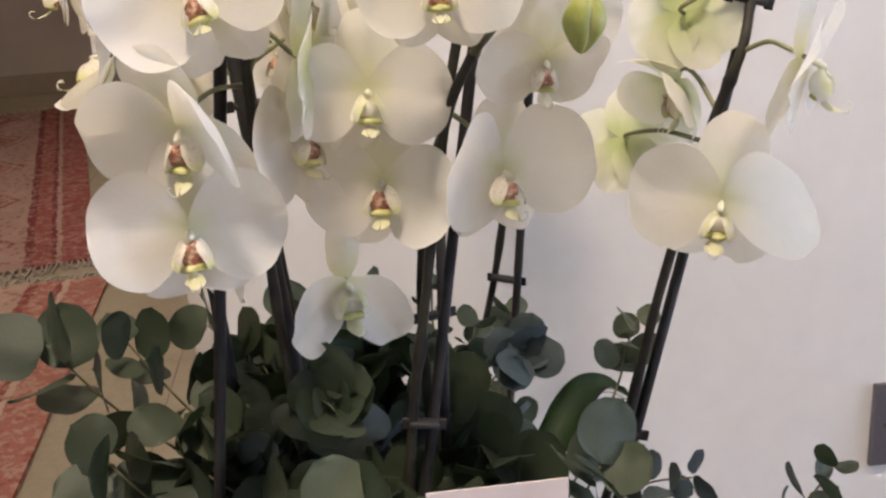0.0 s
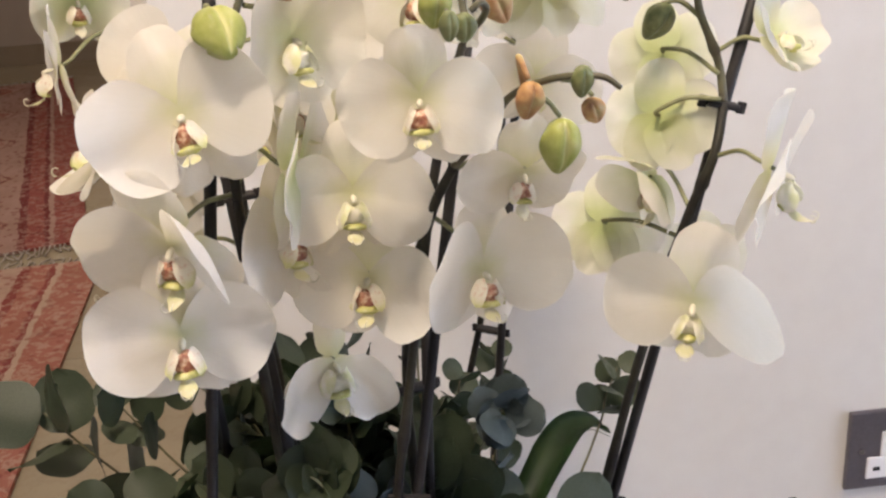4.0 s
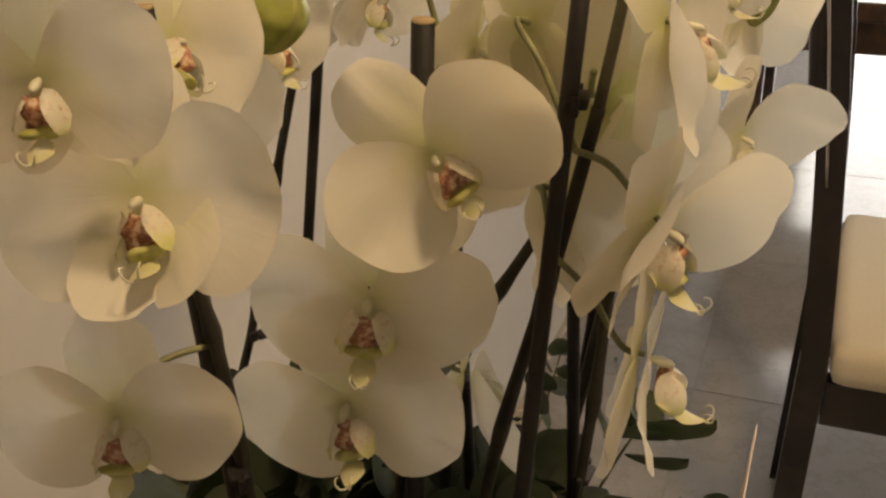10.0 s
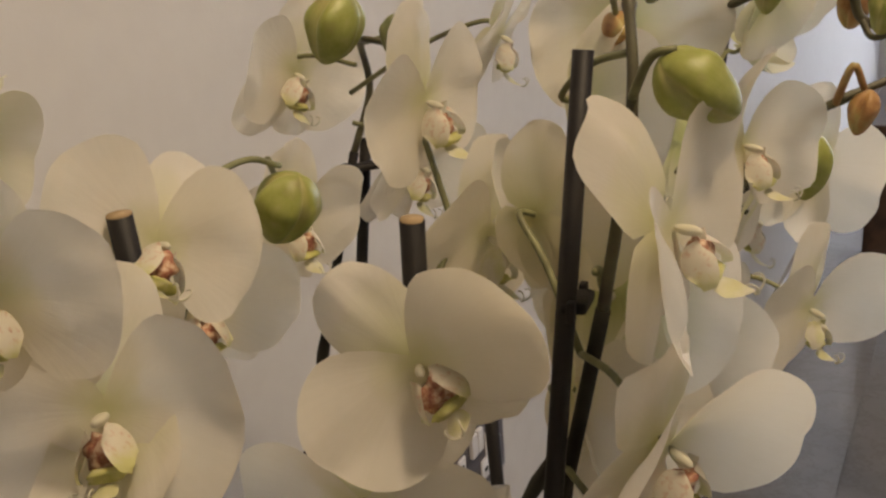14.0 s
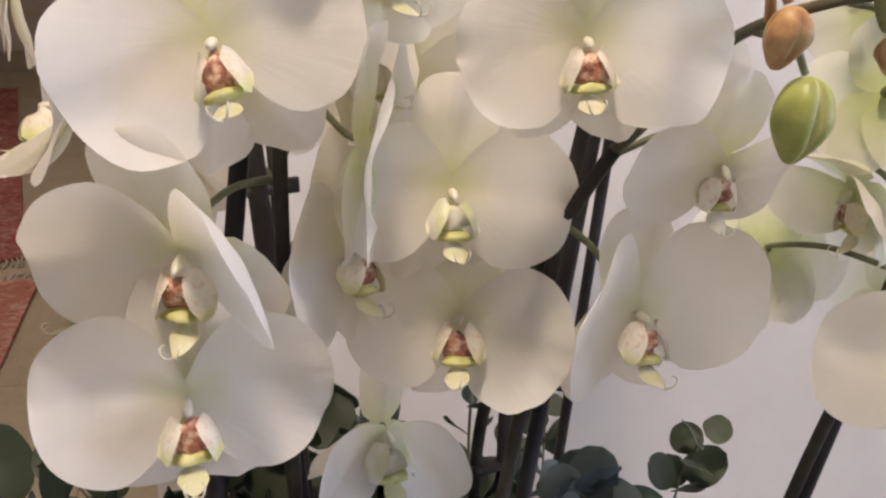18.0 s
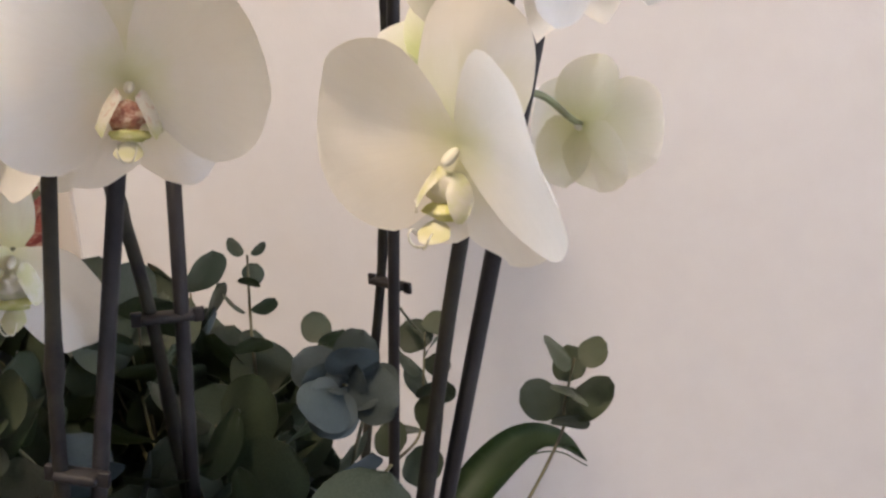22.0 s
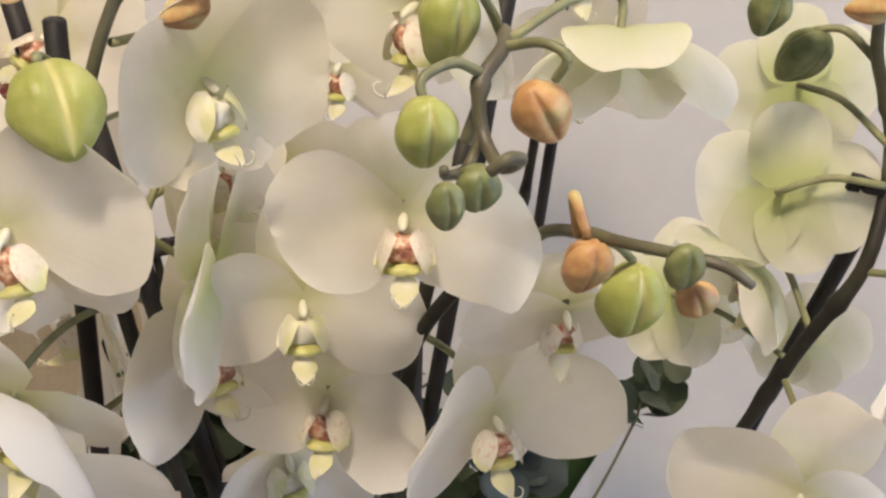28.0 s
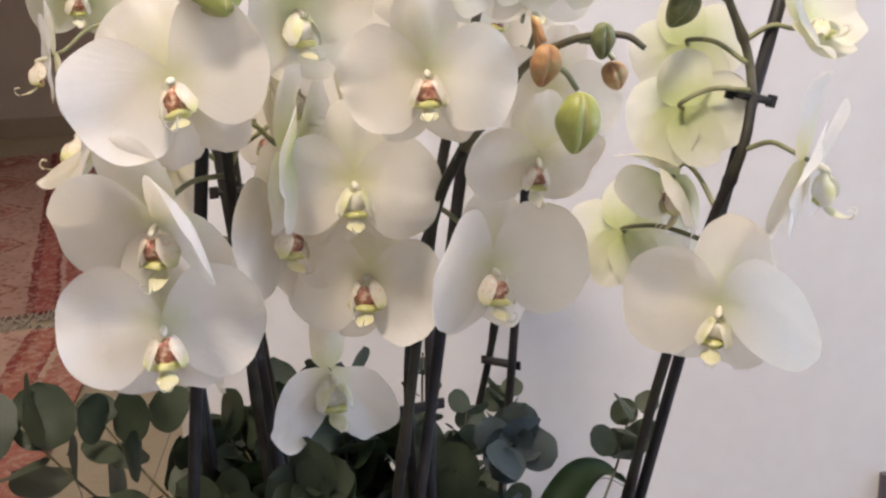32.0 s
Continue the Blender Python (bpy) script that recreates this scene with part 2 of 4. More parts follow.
k = Mat("twig", (0.11, 0.09, 0.05), 0.6)
k.colour(k.ramp(k.noise(60.0), [(0.35, (0.07, 0.06, 0.035)), (0.65, (0.17, 0.16, 0.08))]))
TWIG = k.m
k = Mat("strap_leaf", (0.05, 0.12, 0.03), 0.48)
k.colour(k.ramp(k.noise(26.0, 4.0), [(0.35, (0.020, 0.042, 0.014)), (0.66, (0.044, 0.074, 0.028))]))
k.bump(k.noise(120.0), 0.08, 0.001)
k.translucent(0.12, (0.1, 0.25, 0.04))
STRAP = k.m

k = Mat("wall_paint", (0.70, 0.665, 0.625), 0.75, spec=0.3)
k.colour(k.mix(0.55, k.ramp(k.noise(2.2, 5.0), [(0.3, (0.66, 0.625, 0.585)), (0.7, (0.72, 0.69, 0.65))]), k.ramp(k.noise(40.0, 4.0), [(0.3, (0.67, 0.635, 0.60)), (0.7, (0.72, 0.69, 0.65))])))
k.bump(k.math("ADD", k.noise(320.0, 3.0), k.math("MULTIPLY", k.noise(14.0, 3.0), 1.5)), 0.05, 0.002)
WALL = k.m
k = Mat("trim_paint", (0.52, 0.46, 0.38), 0.6)
k.colour(k.mix(k.noise(30.0), (0.48, 0.42, 0.34), (0.56, 0.50, 0.42)))
TRIM = k.m
k = Mat("hall_wall_paint", (0.50, 0.44, 0.40), 0.75)
k.colour(k.ramp(k.noise(3.0, 5.0), [(0.3, (0.46, 0.40, 0.37)), (0.7, (0.54, 0.48, 0.43))]))
k.bump(k.noise(200.0), 0.1, 0.002)
HALL_WALL = k.m
k = Mat("ceiling_paint", (0.8, 0.79, 0.76), 0.85)
k.colour(k.mix(k.noise(6.0), (0.78, 0.77, 0.74), (0.82, 0.81, 0.78)))
CEILING = k.m


def tile_material(name, low, mid, high, vein_colour):
    k = Mat(name, mid, 0.22)
    tone = k.mix(k.math("MULTIPLY", k.random(), 0.7), mid, low)
    col = k.mix(k.ramp(k.noise(3.5, 6.0, 0.6), [(0.35, (0, 0, 0)), (0.7, (1, 1, 1))]), tone, high)
    vein = k.ramp(k.noise(9.0, 8.0, 0.7), [(0.47, (0, 0, 0)), (0.5, (1, 1, 1)), (0.53, (0, 0, 0))])
    k.colour(k.mix(k.math("MULTIPLY", vein, 0.35), col, vein_colour))
    k.link(k.ramp(k.noise(20.0, 4.0), [(0.3, (0.09, 0.09, 0.09)), (0.7, (0.19, 0.19, 0.19))]), k.b.inputs["Roughness"])
    return k.m


TILE = tile_material("grey_marble_tile", (0.235, 0.222, 0.215), (0.265, 0.25, 0.24), (0.31, 0.29, 0.275), (0.20, 0.17, 0.15))
TILE_CREAM = tile_material("cream_marble_tile", (0.44, 0.38, 0.28), (0.47, 0.41, 0.31), (0.52, 0.46, 0.35), (0.40, 0.33, 0.23))
k = Mat("grout", (0.24, 0.21, 0.17), 0.9)
k.colour(k.mix(k.noise(80.0), (0.20, 0.19, 0.18), (0.23, 0.22, 0.21)))
GROUT = k.m
k = Mat("skirting_stone", (0.34, 0.28, 0.22), 0.3)
k.colour(k.mix(k.noise(12.0, 5.0), (0.30, 0.245, 0.19), (0.40, 0.34, 0.27)))
SKIRT = k.m
k = Mat("dark_wood", (0.022, 0.016, 0.014), 0.32)
grain = k.node("ShaderNodeTexWave", Scale=18.0, Distortion=9.0, Detail=3.0)
k.link(k.co, grain.inputs["Vector"])
k.colour(k.mix(grain.outputs["Fac"], (0.010, 0.009, 0.011), (0.020, 0.016, 0.017)))
k.bump(grain.outputs["Fac"], 0.06, 0.001)
DARK_WOOD = k.m
k = Mat("brown_wood", (0.07, 0.035, 0.02), 0.3)
grain = k.node("ShaderNodeTexWave", Scale=14.0, Distortion=9.0, Detail=3.0)
k.link(k.co, grain.inputs["Vector"])
k.colour(k.mix(grain.outputs["Fac"], (0.05, 0.026, 0.016), (0.09, 0.048, 0.028)))
BROWN_WOOD = k.m
k = Mat("seat_fabric", (0.62, 0.55, 0.43), 0.85)
k.colour(k.mix(k.noise(500.0, 3.0), (0.55, 0.48, 0.37), (0.68, 0.61, 0.49)))
k.bump(k.noise(700.0, 2.0), 0.3, 0.001)
FABRIC = k.m
k = Mat("piping_metal", (0.62, 0.60, 0.60), 0.25, 1.0)
PIPING = k.m
k = Mat("socket_metal", (0.20, 0.185, 0.20), 0.38, 0.75)
k.colour(k.mix(k.noise(300.0, 2.0), (0.17, 0.155, 0.17), (0.23, 0.21, 0.23)))
SOCKET_METAL = k.m
k = Mat("socket_plastic", (0.80, 0.79, 0.80), 0.4)
k.colour(k.mix(k.noise(200.0), (0.78, 0.77, 0.78), (0.83, 0.82, 0.83)))
SOCKET_WHITE = k.m
k = Mat("socket_hole", (0.02, 0.02, 0.02), 0.7)
SOCKET_HOLE = k.m
k = Mat("card", (0.78, 0.66, 0.62), 0.7)
k.colour(k.mix(k.noise(200.0), (0.76, 0.64, 0.60), (0.80, 0.69, 0.65)))
CARD = k.m
k = Mat("planter_ceramic", (0.72, 0.70, 0.66), 0.3)
k.colour(k.mix(k.noise(20.0, 5.0), (0.70, 0.68, 0.64), (0.75, 0.73, 0.69)))
CERAMIC = k.m
k = Mat("bark_soil", (0.04, 0.028, 0.018), 0.95)
k.colour(k.ramp(k.noise(90.0, 5.0), [(0.35, (0.018, 0.013, 0.009)), (0.65, (0.075, 0.052, 0.03))]))
k.bump(k.noise(120.0, 5.0), 0.8, 0.01)
SOIL = k.m
k = Mat("lamp_glass", (0.9, 0.88, 0.82), 0.3)
k.b.inputs["Emission Color"].default_value = (1.0, 0.88, 0.7, 1)
k.b.inputs["Emission Strength"].default_value = 6.0
LAMP_GLASS = k.m
k = Mat("white_frame", (0.75, 0.75, 0.75), 0.4)
k.colour(k.mix(k.noise(40.0), (0.73, 0.73, 0.73), (0.77, 0.77, 0.77)))
FRAME = k.m
k = Mat("glass", (1, 1, 1), 0.02)
k.b.inputs["Transmission Weight"].default_value = 1.0
k.b.inputs["IOR"].default_value = 1.45
GLASS = k.m
k = Mat("outside_bright", (0.6, 0.7, 0.8), 1.0)
k.b.inputs["Emission Color"].default_value = (0.72, 0.82, 1.0, 1)
k.b.inputs["Emission Strength"].default_value = 9.0
OUTSIDE = k.m


def rug_material(name, field, ground, line, flower):
    """A worn red runner: borders along its sides, hooked medallions down its middle. x across -0.5..0.5, y in widths."""
    k = Mat(name, field, 0.95, spec=0.1)
    sep = k.t.nodes.new("ShaderNodeSeparateXYZ")
    k.link(k.co, sep.inputs[0])
    wob = k.math("MULTIPLY", k.math("SUBTRACT", k.noise(22.0, 3.0), 0.5), 0.035)
    ax = k.math("ADD", k.math("ABSOLUTE", sep.outputs[0]), wob)
    band = k.ramp(ax, [(0.0, ground), (0.245, ground), (0.25, line), (0.275, line), (0.28, field), (0.335, field), (0.34, line), (0.355, line), (0.36, flower), (0.38, field)])
    band.node.color_ramp.interpolation = "CONSTANT"
    m = k.math("ADD", k.math("ABSOLUTE", k.math("SUBTRACT", k.math("FRACT", k.math("MULTIPLY", sep.outputs[1], 1.5)), 0.5)), k.math("MULTIPLY", wob, 2.0))
    lozenge = k.math("ADD", k.math("MULTIPLY", ax, 1.9), m)
    medal = k.ramp(lozenge, [(0.0, flower), (0.10, line), (0.16, field), (0.30, flower), (0.36, line), (0.40, ground)])
    medal.node.color_ramp.interpolation = "CONSTANT"
    inner = k.math("LESS_THAN", ax, 0.245)
    col = k.mix(k.math("MULTIPLY", inner, 0.75), band, medal)
    vor = k.node("ShaderNodeTexVoronoi", Scale=26.0)
    k.link(k.co, vor.inputs["Vector"])
    hooks = k.math("GREATER_THAN", k.noise(34.0, 4.0, 0.7), 0.53)
    col = k.mix(k.math("MULTIPLY", hooks, 0.55), col, flower)
    motif = k.math("LESS_THAN", vor.outputs["Distance"], 0.28)
    col = k.mix(k.math("MULTIPLY", motif, 0.55), col, line)
    worn = k.ramp(k.noise(5.0, 5.0), [(0.35, (0.78, 0.74, 0.70)), (0.7, (1.0, 1.0, 1.0))])
    k.colour(k.mix(0.8, col, worn, "MULTIPLY"))
    k.bump(k.noise(240.0, 3.0), 0.5, 0.004)
    return k.m


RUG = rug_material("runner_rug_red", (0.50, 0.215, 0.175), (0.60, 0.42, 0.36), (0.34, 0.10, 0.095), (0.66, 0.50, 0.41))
# Same pattern for the far runner, with every colour set darker.
RUG_FAR = rug_material("runner_rug_dark", (0.36, 0.12, 0.11), (0.47, 0.31, 0.28), (0.22, 0.06, 0.065), (0.52, 0.35, 0.31))
k = Mat("fringe_wool", (0.50, 0.45, 0.40), 0.95)
k.colour(k.mix(k.noise(90.0), (0.36, 0.32, 0.29), (0.58, 0.53, 0.47)))
FRINGE = k.m


# ---- building blocks ----
def finish(name, bm, mat, smooth=True):
    me = bpy.data.meshes.new(name)
    bm.to_mesh(me)
    bm.free()
    if smooth:
        me.polygons.foreach_set("use_smooth", [True] * len(me.polygons))
    me.materials.append(mat)
    return me


def part(name, bm, mat, parent=None, label="", smooth=True):
    me = bm if isinstance(bm, bpy.types.Mesh) else finish(name, bm, mat, smooth)
    ob = new(name, me)
    if parent is not None:
        ob.parent = parent
    if label:
        ob["label"] = label
    return ob


def thing(name, at, label, category, group="", kind="", turn=0.0):
    ob = new(name)
    ob.matrix_basis = pose(*at, 0, 0, turn)
    return tagged(ob, label, category, group, kind)


def box(bm, x0, y0, z0, x1, y1, z1, bevel=0.0, m=None):
    made = bmesh.ops.create_cube(bm, size=1.0)
    bmesh.ops.scale(bm, vec=(x1 - x0, y1 - y0, z1 - z0), verts=made["verts"])
    bmesh.ops.translate(bm, vec=((x0 + x1) / 2, (y0 + y1) / 2, (z0 + z1) / 2), verts=made["verts"])
    verts = made["verts"]
    if bevel:
        edges = list({e for v in verts for e in v.link_edges})
        out = bmesh.ops.bevel(bm, geom=edges, offset=bevel, segments=2, profile=0.6, affect="EDGES")
        verts = out["verts"]
    if m is not None:
        bmesh.ops.transform(bm, matrix=m, verts=verts)
    return bm


def block(*a, **kw):
    return box(bmesh.new(), *a, **kw)


def spline(points, steps=6):
    """Catmull-Rom through the points."""
    p = [Vector(q) for q in points]
    p = [2 * p[0] - p[1]] + p + [2 * p[-1] - p[-2]]
    out = []
    for i in range(1, len(p) - 2):
        for s in range(steps):
            t = s / steps
            a, b, c, d = p[i - 1], p[i], p[i + 1], p[i + 2]
            out.append(0.5 * ((2 * b) + (c - a) * t + (2 * a - 5 * b + 4 * c - d) * t * t + (3 * b - a - 3 * c + d) * t ** 3))
    out.append(p[-2])
    return out


def tube(bm, line, radius, sides=8, taper=1.0, knobs=()):
    """A round tube along a line of points; knobs: shares of its length at which it swells."""
    rings = []
    n = len(line)
    side = None
    for i, c in enumerate(line):
        way = (line[min(i + 1, n - 1)] - line[max(i - 1, 0)]).normalized()
        if side is None:
            side = way.orthogonal().normalized()
        side = (side - way * side.dot(way)).normalized()
        up = way.cross(side)
        s = i / max(1, n - 1)
        r = radius * (1 + (taper - 1) * s) * (1 + sum(0.45 * math.exp(-((s - q) / 0.018) ** 2) for q in knobs))
        rings.append([bm.verts.new(c + r * (math.cos(a) * side + math.sin(a) * up)) for a in (2 * math.pi * j / sides for j in range(sides))])
    for a, b in zip(rings, rings[1:]):
        for j in range(sides):
            bm.faces.new((a[j], a[(j + 1) % sides], b[(j + 1) % sides], b[j]))
    bm.faces.new(rings[0][::-1])
    bm.faces.new(rings[-1])
    return bm


def blade(bm, length, width, aim, shape=1.0, cup=0.0, bend=0.0, wave=0.0, back=0.0, twist=0.0, seed=0, nu=13, nv=9, tip=1.0, curl=0.0, claw=False):
    """One sepal or petal as a thin sheet from the heart outwards. aim: degrees in the flower's plane, 0 to its right, 90 up."""
    a = radians(aim)
    along, across = Vector((math.cos(a), 0, math.sin(a))), Vector((-math.sin(a), 0, math.cos(a)))
    grid = []
    for i in range(nu + 1):
        u = 1 - (1 - i / nu) ** 1.7
        e = u ** shape
        w = width * max(0.0, 1 - abs(2 * e - 1) ** 2.25) ** 0.5 + 0.030 * (1 - u) ** 3
        if e < 0.5 and claw:
            w = width * math.sin(math.pi * e) ** 0.85 + 0.040 * (1 - u) ** 3
        if u > 0.6 and tip < 1:
            w *= 1 - (1 - tip) * ((u - 0.6) / 0.4) ** 2
        row = []
        for j in range(nv + 1):
            v = 2 * j / nv - 1
            x, z = -0.006 + (length + 0.02) * u, w * v
            q = v * min(1.0, 1.1 * w / width)
            n = noise.noise(Vector((3.1 * u + seed * 7.3, 2.3 * q, seed * 1.7)))
            y = back + bend * u * u + cup * (v * v) * w / max(width, 1e-6) + 0.050 * length * n * u + 0.010 * length * noise.noise(Vector((7.0 * u, 6.0 * q, seed * 2.9))) * u
            y += wave * math.sin(3.4 * q + 3.0 * u + seed) * u * u * 0.026
            y += 0.018 * math.exp(-(v / 0.12) ** 2) * math.sin(math.pi * u) * (1 if cup <= 0 else -1)
            y += twist * v * w * u
            shrink = 1 - 0.10 * abs(bend) * u
            if curl:
                th = 2.3 * curl * u
                x = -0.006 + length * math.sin(th) / (2.3 * curl)
                y = y * math.cos(th) - length * (1 - math.cos(th)) / (2.3 * curl) - 0.25 * curl * v * v * w
            p = along * (x * shrink) + across * (z + 0.03 * n * u)
            row.append(bm.verts.new((p.x, y, p.z)))
        grid.append(row)
    for i in range(nu):
        for j in range(nv):
            bm.faces.new((grid[i][j], grid[i + 1][j], grid[i + 1][j + 1], grid[i][j + 1]))
    bmesh.ops.remove_doubles(bm, verts=bm.verts, dist=1e-5)
    return bm


def lump(bm, at, size, squash=(1, 1, 1), turn=None, seed=0, rough=0.06, seg=12):
    made = bmesh.ops.create_uvsphere(bm, u_segments=seg, v_segments=max(6, seg * 2 // 3), radius=1.0)
    for v in made["verts"]:
        v.co *= 1 + rough * noise.noise(v.co * 1.7 + Vector((seed, 0, 0)))
    m = Matrix.Translation(at) @ (turn or Matrix()) @ Matrix.Diagonal((size * squash[0], size * squash[1], size * squash[2], 1))
    bmesh.ops.transform(bm, matrix=m, verts=made["verts"])
    return bm


def scaled(bm, s):
    bmesh.ops.scale(bm, vec=(s, s, s), verts=bm.verts)
    return bm


def turn_of(yaw, pitch, roll):
    """A flower's turn: it looks along -y; yaw swings it about the upright, pitch tips its face down, roll leans it."""
    return Matrix.Rotation(radians(yaw), 4, "Z") @ Matrix.Rotation(radians(pitch), 4, "X") @ Matrix.Rotation(radians(roll), 4, "Y")


flower_count = [0]


def flower(plant, x, y, z, yaw, pitch, roll, size=0.086, cup=-0.025, left=0.0, right=0.0, top=0.02, low=0.05, wave=1.0, young=False, closed=0.0, wide=1.0, lip=1.0, al=0.0, ar=0.0, ad=0.0, sc=0.0, rc=0.0, backed=False, pale=False, thin=1.0, label=""):
    """A moth orchid flower. left, right, top, low: how far that petal bends back (+) or forward (-); closed: how far all of it still folds forward."""
    flower_count[0] += 1
    n = flower_count[0]
    skin = PETAL_BACK if backed else PETAL_GREEN if young else PETAL
    outer = SEPAL if skin is PETAL else skin
    s = size
    slim = thin * (0.95 if backed else 1.0)
    bm = bmesh.new()
    # column: a short hooded post over the mouth, on a pinch of stalk
    lump(bm, (0, -0.056 if lip else 0.050, -0.018), 0.020, (1.0, 2.5, 0.95), Matrix.Rotation(0.12, 4, "X"), seed=n)
    base = part("flower", scaled(bm, s), COLUMN, plant, label)
    base.matrix_basis = Matrix.Translation((x, y, z)) @ turn_of(yaw, pitch, roll)
    f = closed
    rnd = random.Random(n)
    j = lambda q: rnd.uniform(-q, q)
    part("sepal", scaled(blade(bmesh.new(), 0.46, (0.185 + 0.06 * f) * slim, 90 + ad + j(3), 1.05, 0.03, top, wave, 0.034, 0, n, 12, 8, 1.0, f), s), outer, base)
    part("sepal", scaled(blade(bmesh.new(), 0.47, (0.175 + 0.07 * f) * slim, -118 + j(6), 0.95, 0.03, low, wave, 0.036, j(0.2), n + 1, 12, 8, 0.8, f + sc), s), outer, base)
    part("sepal", scaled(blade(bmesh.new(), 0.47, (0.175 + 0.07 * f) * slim, -62 + j(6), 0.95, 0.03, low, wave, 0.038, j(0.2), n + 2, 12, 8, 0.8, f + sc), s), outer, base)
    part("petal", scaled(blade(bmesh.new(), 0.49, 0.315 * wide, 184 + al + j(3), 0.98, cup * 1.3, left, wave, -0.004, j(0.15), n + 3, 14, 11, 1.0, f, True), s), skin, base)
    part("petal", scaled(blade(bmesh.new(), 0.49, 0.315 * wide, -4 + ar + j(3), 0.98, cup * 1.3, right, wave, -0.004, j(0.15), n + 4, 14, 11, 1.0, f + rc, True), s), skin, base)
    if lip:
        # lip: two upright side lobes that lean together over a warty red mouth, a yellow-green crest, a tongue held forward with two curled tendrils
        g = (0.95 + rnd.uniform(-0.08, 0.10)) * lip
        for side in (-1, 1):
            bm = bmesh.new()
            rows = []
            for a in range(8):
                u = a / 7
                w = 0.066 * g * max(0.0, 1 - abs(2 * u ** 0.9 - 1) ** 2.3) ** 0.5 + 0.004
                row = []
                for b in range(7):
                    v = b / 3 - 1
                    out = 0.034 + 0.074 * (1 - u) ** 0.8 + 0.016 * (1 - v * v) * math.sin(math.pi * u) - 0.012 * v
                    row.append(bm.verts.new((side * g * (out + 0.006 * noise.noise(Vector((3 * u, 2 * v, n + side)))), -0.112 - w * v * 0.95 + 0.012 * u, -0.178 + 0.150 * g * u - 0.018 * v)))
                rows.append(row)
            for p, q in zip(rows, rows[1:]):
                for b in range(6):
                    bm.faces.new((p[b], p[b + 1], q[b + 1], q[b]))
            part("side_lobe", scaled(bm, s), LIP_PALE if pale else LIP, base, "cream side lobe with a yellow-green foot" if pale else "cream side lobe streaked red-brown at the mouth")
        bm = bmesh.new()
        lump(bm, (0, -0.092 * g, -0.120), 0.064, (1.05, 0.62, 1.0), seed=n, rough=0.55, seg=18)
        part("throat", scaled(bm, s), LIP_PALE if pale else THROAT, base, "pale yellow throat" if pale else "red-brown speckled throat")
        bm = bmesh.new()
        lump(bm, (0, -0.120 * g, -0.182), 0.050, (1.55 * g, 1.0, 0.50), Matrix.Rotation(-0.25, 4, "X"), seed=n + 3, rough=0.35, seg=16)
        part("crest", scaled(bm, s), CREST, base, "yellow-green crest under the mouth")
        bm = bmesh.new()
        rows = []
        for a in range(12):
            u = a / 11
            w = 0.062 * (1 - u) ** 0.75 * (0.55 + 0.55 * min(u, 0.35) / 0.35) + 0.004
            rows.append([bm.verts.new((w * v, -0.125 - 0.140 * g * u, -0.196 - 0.105 * g * u + 0.055 * u * u - 0.020 * v * v * (1 - u))) for v in (-1, -0.5, 0, 0.5, 1)])
        for p, q in zip(rows, rows[1:]):
            for b in range(4):
                bm.faces.new((p[b], q[b], q[b + 1], p[b + 1]))
        part("tongue", scaled(bm, s), LIP_YELLOW, base, "cream tongue of the lip, yellow at its foot")
        bm = bmesh.new()
        for side in (-1, 1):
            pts = [Vector((side * (0.004 + 0.030 * math.sin(2.2 * u)), -0.125 - 0.140 * g - 0.026 * math.sin(3.6 * u), -0.196 - 0.050 * g + 0.027 * (1 - math.cos(3.9 * u)))) for u in (q / 9 for q in range(10))]
            tube(bm, pts, 0.0052, 5, 0.5)
        part("tendril", scaled(bm, s), COLUMN, base)
    return base


def bud(plant, x, y, z, size, mat, yaw=0.0, tilt=20.0, lean=0.0, long=1.25, label="", split=True):
    """A plump pointed flower bud, tip down, with the seams of its sepals."""
    bm = bmesh.new()
    made = bmesh.ops.create_uvsphere(bm, u_segments=48, v_segments=18, radius=1.0)
    for v in made["verts"]:
        a = math.atan2(v.co.y, v.co.x)
        seam = 0.46 * (1 - abs(math.sin(1.5 * a + 2.0))) ** 3.6 * (1 - 0.45 * abs(v.co.z)) if split else 0.0
        k = 1 - seam + 0.13 * noise.noise(v.co * 1.3 + Vector((x * 90, y * 90, z * 90)))
        t = (1 - v.co.z) / 2
        point = 1 - 0.34 * max(0, t - 0.45) / 0.55
        v.co.x *= k * point
        v.co.y *= k * point * 0.9
        v.co.z *= long
    scaled(bm, size * 0.84 / 2)
    ob = part("bud", bm, mat, plant, label)
    ob.matrix_basis = Matrix.Translation((x, y, z)) @ Matrix.Rotation(radians(yaw), 4, "Z") @ Matrix.Rotation(radians(tilt), 4, "X") @ Matrix.Rotation(radians(lean), 4, "Y")
    return ob


def orchid(label):
    return thing("orchid_plant", (0, 0, 0), label, "orchid", "orchid plants in the planter")


def stake(plant, low, high, radius=0.0031, end=False):
    bm = bmesh.new()
    a, b = Vector(low), Vector(high)
    tube(bm, [a.lerp(b, i / 6) for i in range(7)], radius, 10)
    ob = part("stake", bm, STAKE, plant, "black support stake")
    if end:
        bm = bmesh.new()
        way = (b - a).normalized()
        tube(bm, [b - way * 0.0004, b + way * 0.0006], radius * 0.96, 10)
        part("cut_end", bm, STAKE_END, ob, "pale sawn end of the stake")
    return ob


def stem(plant, points, radius=0.0032, mat=None, taper=0.5, knobs=(0.3, 0.55, 0.72)):
    return part("flower_stem", tube(bmesh.new(), spline(points, 7), radius, 9, taper, knobs), mat or STEM_DARK, plant)


